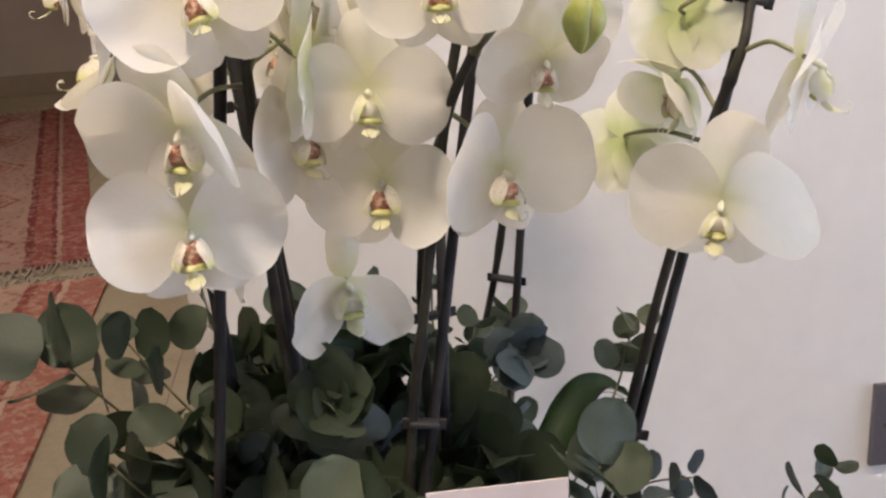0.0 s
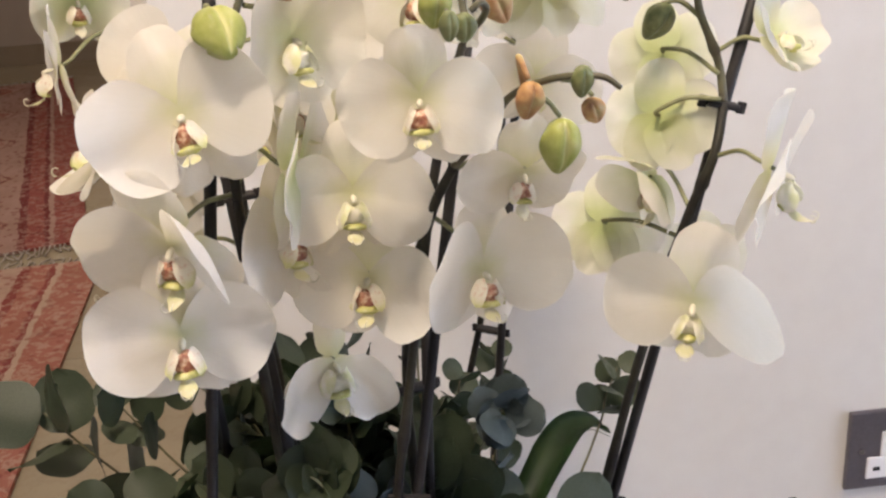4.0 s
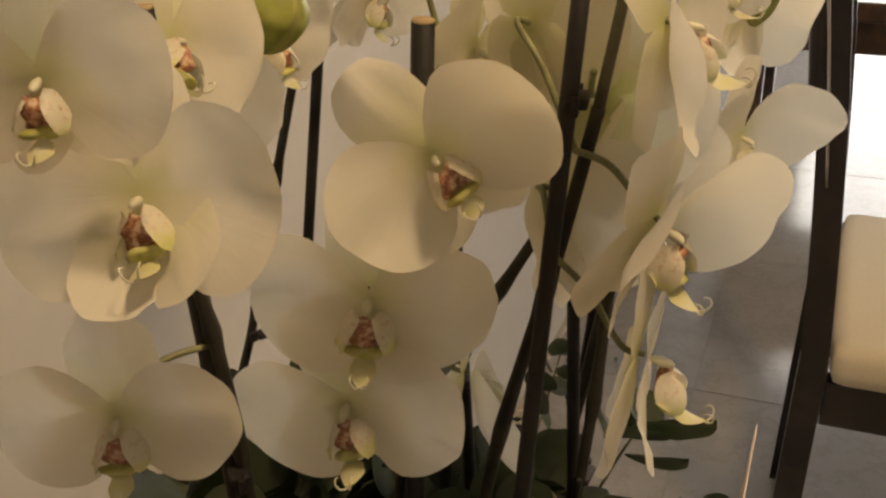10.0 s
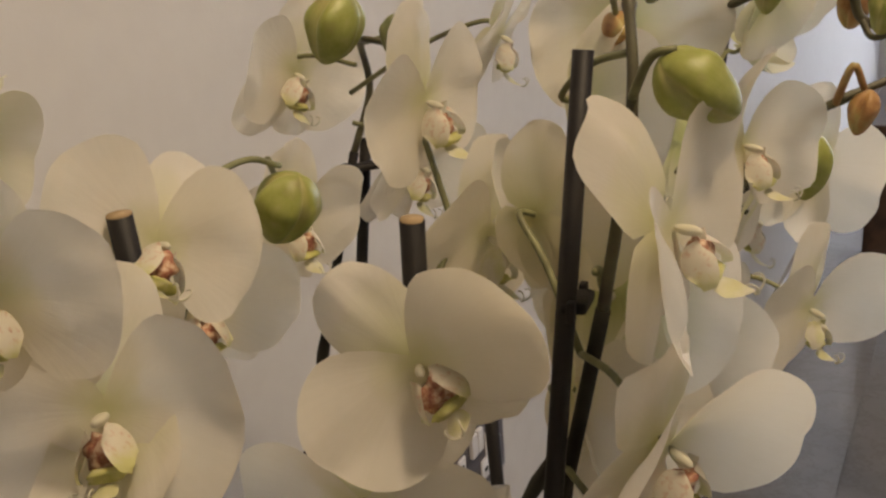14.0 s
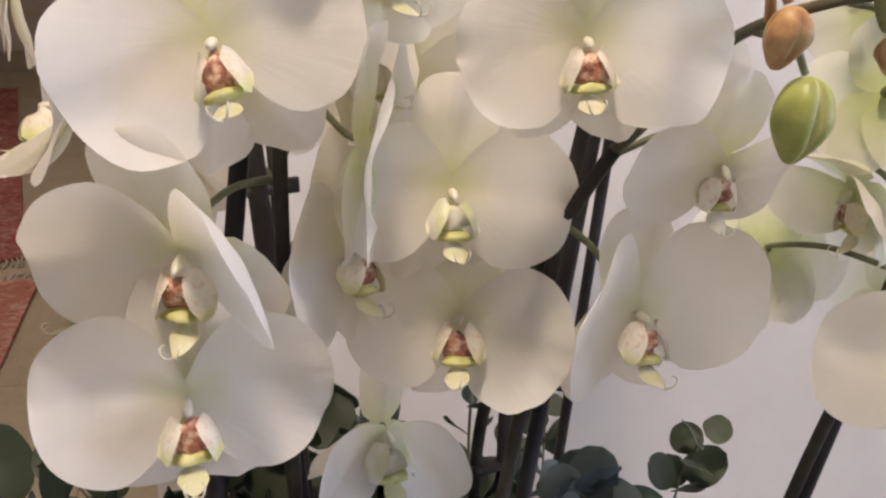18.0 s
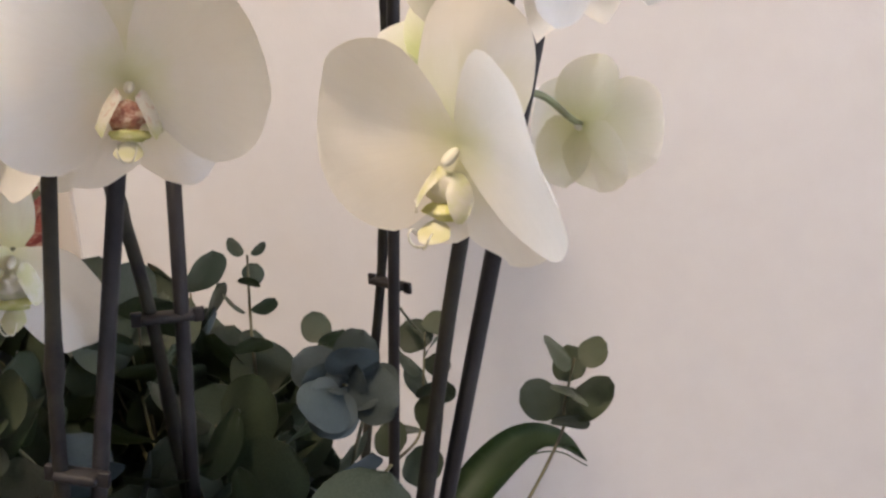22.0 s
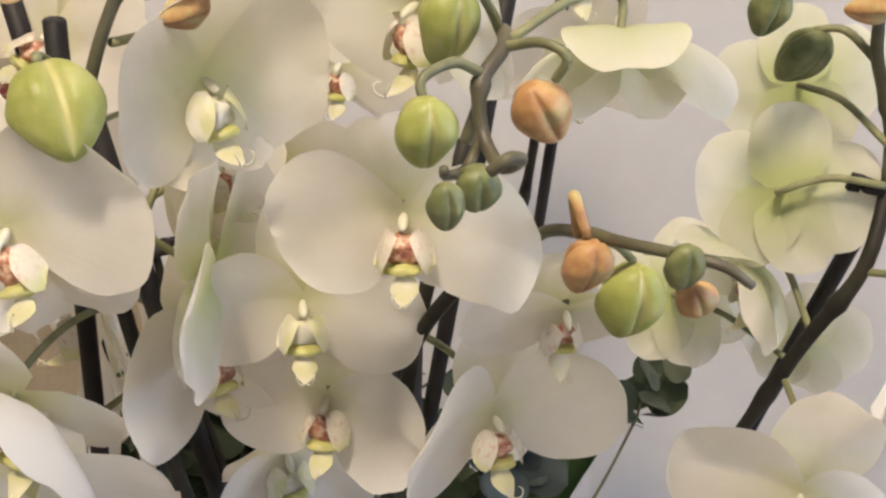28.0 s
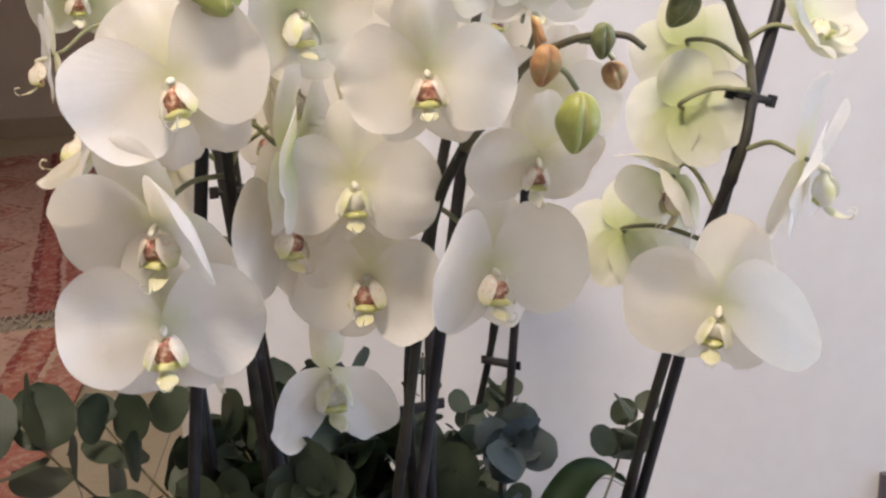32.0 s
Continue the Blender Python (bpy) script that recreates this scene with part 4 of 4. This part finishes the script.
pedicel(p, [(0.098, 0.412, 1.044), (0.106, 0.412, 1.042), (0.111, 0.411, 1.036)], 0.0013)

# leaning spike to the right of the planter
p = orchid("leaning white moth orchid on a black stake with green-backed young flowers")
stake(p, (0.106, 0.536, 0.565), (0.216, 0.498, 1.068))
spike(p, [(0.085, 0.56, 0.57), (0.128, 0.528, 0.70), (0.157, 0.506, 0.85), (0.177, 0.490, 0.94), (0.1895, 0.482, 0.982), (0.199, 0.496, 1.005), (0.197, 0.500, 1.025), (0.186, 0.497, 1.050), (0.181, 0.494, 1.066), (0.168, 0.492, 1.076), (0.157, 0.492, 1.080), (0.150, 0.493, 1.077)], 5, 0.0029, 0.0023)
clip(p, (0.1985, 0.497, 1.004), 0, 15)
clip(p, (0.143, 0.522, 0.757), -10, 12)
bloom(p, (0.176, 0.494, 0.93), 0.169, 0.447, 0.920, -22, 10, 9, 0.087, ad=-2, al=-2, ar=20, top=0.05, left=0.0, right=-0.40, lip=0.85, pale=True)
bloom(p, (0.196, 0.492, 1.008), 0.170, 0.508, 0.998, 150, 16, 5, 0.068, closed=0.20, wide=0.9, left=0.1, backed=True)
bloom(p, (0.196, 0.497, 1.02), 0.178, 0.530, 1.026, 165, 10, 12, 0.062, closed=0.20, wide=0.9, backed=True)
bloom(p, (0.181, 0.490, 0.952), 0.166, 0.515, 0.962, -72, 34, -10, 0.074, closed=0.46, wide=0.7, backed=True)
bloom(p, (0.195, 0.500, 1.03), 0.222, 0.490, 1.038, 40, -34, 8, 0.058, closed=0.40, wide=0.85, young=True, pale=True)
bloom(p, (0.1905, 0.482, 0.982), 0.211, 0.455, 0.981, 54, 12, -4, 0.086, ad=6, ar=-4, left=-0.06, pale=True)
bloom(p, (0.178, 0.496, 0.925), 0.203, 0.538, 0.906, 150, 12, 0, 0.058, closed=0.26, wide=0.95, young=True, lip=0)
bloom(p, (0.178, 0.494, 0.935), 0.152, 0.548, 0.926, 160, 20, 0, 0.072, closed=0.2, wide=0.9, backed=True)
bud(p, 0.168, 0.509, 1.046, 0.0195, BUD_DARK, 0, 20, 30, 1.3, "dark green bud")
bud(p, 0.158, 0.496, 1.077, 0.013, BUD_DARK, 0, 70, 30, 1.4, "small dark green bud")
bud(p, 0.149, 0.493, 1.068, 0.0155, BUD_DARK, 0, 10, 10, 1.3, "small dark green bud")
bud(p, 0.178, 0.490, 1.069, 0.0125, BUD_ORANGE, 0, 10, 85, 1.6, "withered orange bud")
pedicel(p, [(0.187, 0.498, 1.048), (0.178, 0.504, 1.056), (0.170, 0.508, 1.055)], 0.0014)

# back spikes by the wall
p = orchid("white moth orchid on a black stake close to the wall")
stake(p, (0.089, 0.705, 0.565), (0.124, 0.662, 1.005))
spike(p, [(0.07, 0.66, 0.57), (0.080, 0.722, 0.70), (0.097, 0.710, 0.80), (0.110, 0.690, 0.90), (0.115, 0.664, 1.0), (0.124, 0.657, 1.030), (0.105, 0.648, 1.056), (0.092, 0.638, 1.060), (0.082, 0.630, 1.062), (0.076, 0.612, 1.060), (0.070, 0.602, 1.056), (0.063, 0.600, 1.060), (0.056, 0.600, 1.064), (0.053, 0.600, 1.060), (0.056, 0.600, 1.054)], 4, 0.0029, 0.0019)
clip(p, (0.102, 0.700, 0.790), -35, 0, 0.014)
clip(p, (0.118, 0.660, 0.992), -40, 0)
bloom(p, (0.112, 0.656, 1.045), 0.109, 0.691, 1.042, -15, 14, 20, 0.085, left=-0.13, right=-0.12)
bloom(p, (0.116, 0.664, 1.015), 0.129, 0.635, 0.993, -15, 22, 13, 0.085, left=-0.12, right=-0.12)
bloom(p, (0.117, 0.664, 1.03), 0.112, 0.578, 1.060, 8, 25, 5, 0.072)
bud(p, 0.073, 0.641, 1.068, 0.036, BUD_GREEN, 0, 20, 10, 1.1, "plump yellow-green bud")
pedicel(p, [(0.105, 0.648, 1.056), (0.096, 0.647, 1.070), (0.086, 0.645, 1.083), (0.076, 0.642, 1.084)], 0.0014)
bud(p, 0.067, 0.600, 1.049, 0.0165, BUD_DARK, 0, 10, 30, 1.2, "small green bud")
pedicel(p, [(0.076, 0.611, 1.060), (0.077, 0.602, 1.056), (0.071, 0.600, 1.054)], 0.0013)
bud(p, 0.062, 0.604, 1.067, 0.017, BUD_DARK, 0, 10, 20, 1.2, "small brown-green bud")
bud(p, 0.103, 0.620, 1.051, 0.018, BUD_ORANGE, 0, 10, 20, 1.3, "small orange bud")
pedicel(p, [(0.104, 0.646, 1.057), (0.106, 0.632, 1.060), (0.104, 0.621, 1.059)], 0.0013)

# spike at the wall's end, seen from the side
p = orchid("white moth orchid on a black stake with a pale sawn end")
stake(p, (-0.080, 0.595, 0.565), (-0.103, 0.609, 1.037), 0.0042, True)
spike(p, [(-0.03, 0.61, 0.57), (-0.086, 0.60, 0.70), (-0.094, 0.598, 0.85), (-0.100, 0.602, 0.93), (-0.106, 0.612, 0.985), (-0.114, 0.632, 1.03), (-0.128, 0.646, 1.066), (-0.134, 0.646, 1.074)], 4, 0.0029, 0.0018)
clip(p, (-0.096, 0.60, 0.858), 40, 0)
bloom(p, (-0.102, 0.604, 0.965), -0.132, 0.597, 0.988, -74, -14, -16, 0.091, low=-0.1, sc=0.5, ad=-10, al=-12, ar=-10, top=0.1, left=-0.06, right=-0.1)
bloom(p, (-0.098, 0.602, 0.915), -0.135, 0.618, 0.905, -69, 6, -3, 0.084, left=-0.03)
bloom(p, (-0.112, 0.628, 1.02), -0.090, 0.609, 1.024, -10, -12, 40, 0.082, ad=-22, ar=22, top=0.07)
bloom(p, (-0.119, 0.638, 1.045), -0.152, 0.608, 1.030, -72, 4, -4, 0.074)
bloom(p, (-0.104, 0.604, 0.975), -0.037, 0.643, 0.978, -40, 10, 0, 0.080)
bud(p, -0.017, 0.612, 1.013, 0.033, BUD_GREEN, -40, 20, 20, 1.1, "plump green bud")
pedicel(p, [(-0.111, 0.626, 1.015), (-0.07, 0.622, 1.028), (-0.035, 0.616, 1.036), (-0.017, 0.612, 1.030)], 0.0014)
bloom(p, (-0.132, 0.646, 1.072), -0.138, 0.632, 1.064, 18, 24, 6, 0.064, closed=0.35, backed=True)

p = orchid("white moth orchid on a black stake with one green bud")
stake(p, (-0.030, 0.565, 0.565), (-0.059, 0.533, 1.028), 0.0040, True)
stem(p, [(0.0, 0.60, 0.57), (-0.035, 0.57, 0.72), (-0.044, 0.553, 0.84), (-0.048, 0.540, 0.93), (-0.050, 0.541, 0.985)], 0.0029)
clip(p, (-0.052, 0.540, 0.965), 20, 0)
bloom(p, (-0.050, 0.540, 0.97), -0.082, 0.522, 0.992, -62, -5, -37, 0.078, ad=9, al=4, ar=0, top=0.09, left=-0.16, right=-0.34, wide=0.95)
bloom(p, (-0.050, 0.541, 0.985), 0.000, 0.536, 1.004, -12, 10, 10, 0.078, pale=True)
bloom(p, (-0.002, 0.548, 1.004), 0.004, 0.560, 1.052, -4, 6, -6, 0.076)
bloom(p, (-0.048, 0.542, 0.93), -0.081, 0.547, 0.936, -74, 6, 4, 0.090, al=8, ar=-10, left=0.08, right=0.06)
bloom(p, (-0.046, 0.548, 0.89), -0.082, 0.558, 0.890, -80, 4, -12, 0.092, al=10, ar=-6, right=-0.09)
bloom(p, (-0.020, 0.615, 1.033), 0.019, 0.634, 0.996, -18, 12, 0, 0.074)

# ---- broad strap leaves of the orchids ----


def strap_leaf(points, width, label, fold=0.18):
    bm = bmesh.new()
    line = spline(points, 6)
    n = len(line)
    rows = []
    for i, c in enumerate(line):
        way = (line[min(i + 1, n - 1)] - line[max(0, i - 1)]).normalized()
        side = way.cross(Vector((0, 0, 1)))
        side = side.normalized() if side.length > 0.05 else Vector((1, 0, 0))
        up = side.cross(way)
        s = i / (n - 1)
        w = width * (0.55 + 0.9 * s) * max(0.02, 1 - s ** 5) if s < 0.5 else width * max(0.02, 1 - ((s - 0.5) / 0.5) ** 3.2)
        rows.append([bm.verts.new(c + side * w * v * 0.5 + up * w * fold * abs(v)) for v in (-1, -0.5, 0, 0.5, 1)])
    for a, b in zip(rows, rows[1:]):
        for j in range(4):
            bm.faces.new((a[j], a[j + 1], b[j + 1], b[j]))
    bmesh.ops.solidify(bm, geom=list(bm.faces), thickness=0.0016)
    ob = tagged(part("orchid_leaf", bm, STRAP, None), label, "leaf", "orchid leaves in the planter")
    mid = [q + Vector((0, 0, -0.0030)) for q in line]
    part("midrib", tube(bmesh.new(), mid, 0.0011, 6, 0.3), STRAP, ob)
    return ob


strap_leaf([(0.07, 0.62, 0.57), (0.10, 0.66, 0.612), (0.134, 0.70, 0.645), (0.165, 0.733, 0.666), (0.188, 0.746, 0.667), (0.207, 0.752, 0.654)], 0.034, "long glossy dark green orchid leaf arching over the planter's rim", 0.3)
strap_leaf([(0.03, 0.52, 0.57), (0.02, 0.47, 0.64), (0.01, 0.43, 0.67), (-0.01, 0.40, 0.665)], 0.044, "broad glossy dark green orchid leaf leaning out of the planter")
strap_leaf([(0.06, 0.54, 0.57), (0.075, 0.49, 0.65), (0.09, 0.455, 0.68), (0.10, 0.43, 0.675)], 0.042, "broad glossy dark green orchid leaf leaning out of the planter")

# ---- eucalyptus sprigs ----


def leaf_mesh(name, mat, seed, length):
    bm = bmesh.new()
    nu, nv = 12, 6
    grid = []
    for i in range(nu + 1):
        u = i / nu
        w = 0.47 * max(0.0, 1 - abs(2 * u ** 0.95 - 1) ** 2.1) ** 0.5
        row = []
        for j in range(nv + 1):
            v = 2 * j / nv - 1
            row.append(bm.verts.new((w * v * (1 + 0.08 * noise.noise(Vector((u * 3, v, seed * 3.3)))), length * u, 0.10 * (v * v) * w - 0.16 * u * u + 0.05 * noise.noise(Vector((u * 2.5 + seed, v * 2, 1))))))
        grid.append(row)
    for i in range(nu):
        for j in range(nv):
            bm.faces.new((grid[i][j], grid[i + 1][j], grid[i + 1][j + 1], grid[i][j + 1]))
    bmesh.ops.remove_doubles(bm, verts=bm.verts, dist=1e-5)
    return finish(name, bm, mat)


LEAVES = [leaf_mesh("leaf", LEAF, i, 0.86 + 0.05 * i) for i in range(5)]
LEAVES_TIP = [leaf_mesh("leaf", LEAF_TIP, 21, 0.95)]
LEAVES_BLUE = [leaf_mesh("leaf", LEAF_BLUE, i + 9, 0.95) for i in range(3)]


def sprig(points, pairs, big, small, seed, blue=False, label="", start=0.25, rosette=0.0):
    """A eucalyptus twig with round leaves in pairs, each pair at right angles to the last, smaller towards its tip."""
    rnd = random.Random(seed)
    ob = thing("eucalyptus_sprig", (0, 0, 0), label or ("blue-grey eucalyptus sprig with round leaves" if blue else "dark green eucalyptus sprig with round leaves"), "eucalyptus", "eucalyptus sprigs in the planter")
    line = spline(points, 8)
    part("twig", tube(bmesh.new(), line, 0.0013, 6, 0.5), TWIG, ob)
    n = len(line)
    pool = LEAVES_BLUE if blue else LEAVES
    spin = rnd.uniform(0, 3.1)
    for i in range(pairs):
        s = start + (1 - start) * i / max(1, pairs - 1)
        q = s * (n - 1)
        a = min(int(q), n - 2)
        at = line[a].lerp(line[a + 1], q - a)
        way = (line[a + 1] - line[a]).normalized()
        side = way.orthogonal().normalized()
        other = way.cross(side)
        size = big + (small - big) * s ** 1.6
        for half in (0, 1):
            ang = spin + i * 1.57 + half * 3.14 + rnd.uniform(-0.3, 0.3)
            out = side * math.cos(ang) + other * math.sin(ang)
            rise = rnd.uniform(0.1, 0.6) + 0.3 * s
            y = (out + way * rise).normalized()
            x = way.cross(y).normalized()
            z = x.cross(y)
            k = size * rnd.uniform(0.82, 1.15)
            m = Matrix((x, y, z)).transposed().to_4x4()
            leaf = part("leaf", pool[rnd.randrange(len(pool))], None, ob)
            leaf.matrix_basis = Matrix.Translation(at + out * 0.002) @ m @ Matrix.Rotation(rnd.uniform(-0.8, 0.8), 4, "Y") @ Matrix.Diagonal((k, k, k, 1))
    if rosette:
        # nested rings of cupped leaves round the tip
        way = (line[-1] - line[-2]).normalized()
        side = way.orthogonal().normalized()
        other = way.cross(side)
        for ring, (count, lift, k) in enumerate(((4, 0.10, 1.0), (2, 0.50, 0.55), (2, 1.00, 0.26)) if blue else ((3, 0.12, 1.0), (3, 0.55, 0.90), (2, 0.95, 0.64), (2, 1.25, 0.40))):
            for i in range(count):
                ang = spin + ring * 0.8 + i * 6.283 / count + rnd.uniform(-0.15, 0.15)
                out = side * math.cos(ang) + other * math.sin(ang)
                y = out * math.cos(lift) + way * math.sin(lift)
                x = y.cross(way).normalized()
                z = x.cross(y)
                k2 = rosette * k * rnd.uniform(0.92, 1.08)
                leaf = part("leaf", (LEAVES_TIP if k < 0.5 and not blue else pool)[ring % len(pool) if k >= 0.5 else 0], None, ob)
                leaf.matrix_basis = Matrix.Translation(line[-1] + out * 0.002 + way * 0.0015 * ring) @ Matrix((x, y, z)).transposed().to_4x4() @ Matrix.Rotation(rnd.uniform(-0.25, 0.25), 4, "Y") @ Matrix.Diagonal((k2, k2, -k2, 1))
    return ob


# sprigs that stand out of the mass
sprig([(-0.02, 0.60, 0.58), (-0.10, 0.60, 0.70), (-0.165, 0.605, 0.765), (-0.195, 0.59, 0.820)], 4, 0.040, 0.042, 1, start=0.6)
sprig([(-0.02, 0.61, 0.58), (-0.08, 0.605, 0.70), (-0.126, 0.60, 0.772), (-0.150, 0.60, 0.812)], 4, 0.034, 0.028, 2, start=0.62)
sprig([(-0.01, 0.59, 0.58), (-0.020, 0.575, 0.70), (-0.024, 0.545, 0.765), (-0.025, 0.525, 0.790), (-0.025, 0.511, 0.802)], 3, 0.040, 0.034, 4, start=0.6, rosette=0.027, label="dark green eucalyptus sprig with nested round leaves round its tip")
sprig([(0.06, 0.60, 0.58), (0.085, 0.62, 0.70), (0.097, 0.640, 0.750), (0.096, 0.618, 0.768), (0.095, 0.604, 0.776)], 4, 0.028, 0.026, 5, True, start=0.62, rosette=0.027)
sprig([(0.05, 0.60, 0.58), (0.046, 0.63, 0.70), (0.042, 0.642, 0.78), (0.044, 0.643, 0.826)], 7, 0.026, 0.011, 6, start=0.3)
sprig([(0.08, 0.62, 0.58), (0.155, 0.69, 0.635), (0.190, 0.720, 0.685), (0.194, 0.718, 0.710), (0.200, 0.704, 0.744)], 4, 0.029, 0.024, 7, start=0.58)
sprig([(0.09, 0.57, 0.58), (0.19, 0.575, 0.62), (0.27, 0.575, 0.65), (0.295, 0.57, 0.685)], 6, 0.030, 0.020, 8, start=0.4)
sprig([(0.07, 0.61, 0.58), (0.09, 0.66, 0.68), (0.107, 0.735, 0.68), (0.110, 0.748, 0.715), (0.112, 0.752, 0.740)], 6, 0.026, 0.020, 9, start=0.4)
sprig([(0.00, 0.62, 0.58), (-0.03, 0.63, 0.72), (-0.07, 0.625, 0.765), (-0.104, 0.625, 0.808)], 3, 0.036, 0.040, 10, start=0.6)
sprig([(0.08, 0.58, 0.58), (0.14, 0.60, 0.64), (0.175, 0.60, 0.668), (0.205, 0.585, 0.680)], 6, 0.025, 0.020, 11, True)
sprig([(0.00, 0.61, 0.58), (-0.004, 0.622, 0.70), (-0.010, 0.628, 0.760), (-0.006, 0.622, 0.800)], 3, 0.036, 0.034, 12, start=0.72)
sprig([(0.02, 0.60, 0.58), (0.03, 0.62, 0.70), (0.034, 0.60, 0.73), (0.040, 0.585, 0.765)], 4, 0.040, 0.036, 13, start=0.5)
sprig([(-0.01, 0.58, 0.58), (-0.06, 0.57, 0.70), (-0.078, 0.562, 0.735), (-0.084, 0.558, 0.765)], 5, 0.036, 0.036, 14, start=0.45)
sprig([(-0.01, 0.56, 0.58), (-0.07, 0.55, 0.68), (-0.11, 0.555, 0.73), (-0.122, 0.56, 0.765)], 4, 0.042, 0.038, 15, start=0.5)
sprig([(-0.02, 0.56, 0.58), (-0.09, 0.55, 0.67), (-0.14, 0.55, 0.73), (-0.16, 0.545, 0.762)], 3, 0.042, 0.040, 16, start=0.65)
sprig([(0.05, 0.63, 0.58), (0.06, 0.65, 0.70), (0.068, 0.66, 0.74), (0.072, 0.66, 0.772)], 5, 0.026, 0.018, 17, start=0.35)
sprig([(0.06, 0.56, 0.58), (0.090, 0.52, 0.67), (0.110, 0.490, 0.74), (0.116, 0.478, 0.764)], 3, 0.036, 0.036, 18, start=0.72)
sprig([(0.08, 0.54, 0.58), (0.125, 0.475, 0.63), (0.150, 0.435, 0.672)], 3, 0.034, 0.032, 19, start=0.6)
# the mass round the stems
rnd = random.Random(11)
for i in range(58):
    a = 2 * math.pi * (i * 0.618 + rnd.uniform(-0.05, 0.05))
    r = 0.02 + 0.102 * math.sqrt((i + 0.5) / 58)
    side, deep = math.cos(a), math.sin(a)
    top = rnd.uniform(0.722, 0.770) + 0.028 * max(0.0, deep) - 0.25 * max(0.0, r - 0.08) - (0.036 if side > 0.1 and deep > -0.3 else 0.0)
    bx, by = POT[0] + 0.4 * r * side, POT[1] + 0.4 * r * deep
    tx, ty = POT[0] - 0.042 + r * side * 0.9, POT[1] - 0.01 + r * deep
    sprig([(bx, by, 0.575), ((bx + tx) / 2 + rnd.uniform(-0.01, 0.01), (by + ty) / 2, 0.575 + 0.6 * (top - 0.575)), (tx, ty, top)], 6, 0.040, rnd.uniform(0.028, 0.038), 40 + i, i % 11 == 3)

# ---- floor: tiles on a grout bed ----
floor = tagged(part("floor", block(WEST - 0.12, SOUTH - 0.12, -0.1, EAST + 0.12, HALL_END + 0.12, -0.0012), GROUT, None, "", False), "polished marble tile floor, cream on the hallway's side, grey towards the glazed door", "floor", "", "structure")
T = 0.60
# One tile in two colour sets: paler cream up to x = 0.3, grey beyond.
tile_mesh, cream_mesh = (finish("tile", block(-T / 2 + 0.0011, -T / 2 + 0.0011, -0.02, T / 2 - 0.0011, T / 2 - 0.0011, 0.0, 0.0006), m, False) for m in (TILE, TILE_CREAM))
rnd = random.Random(3)
for i in range(-9, 6):
    for j in range(-7, 11):
        x, y = 1.93 + T * (i + 0.5), 0.565 + T * (j + 0.5)
        if x < WEST - 0.2 or x > EAST + 0.1 or y < SOUTH + 0.1 or y > HALL_END + 0.1 or (y > 1.2 and x > 0.4):
            continue
        ob = part("tile", tile_mesh if x > 0.3 else cream_mesh, None, floor)
        ob.matrix_basis = pose(x, y, rnd.uniform(-0.0004, 0.0004), 0, 0, 90 * rnd.randrange(4))
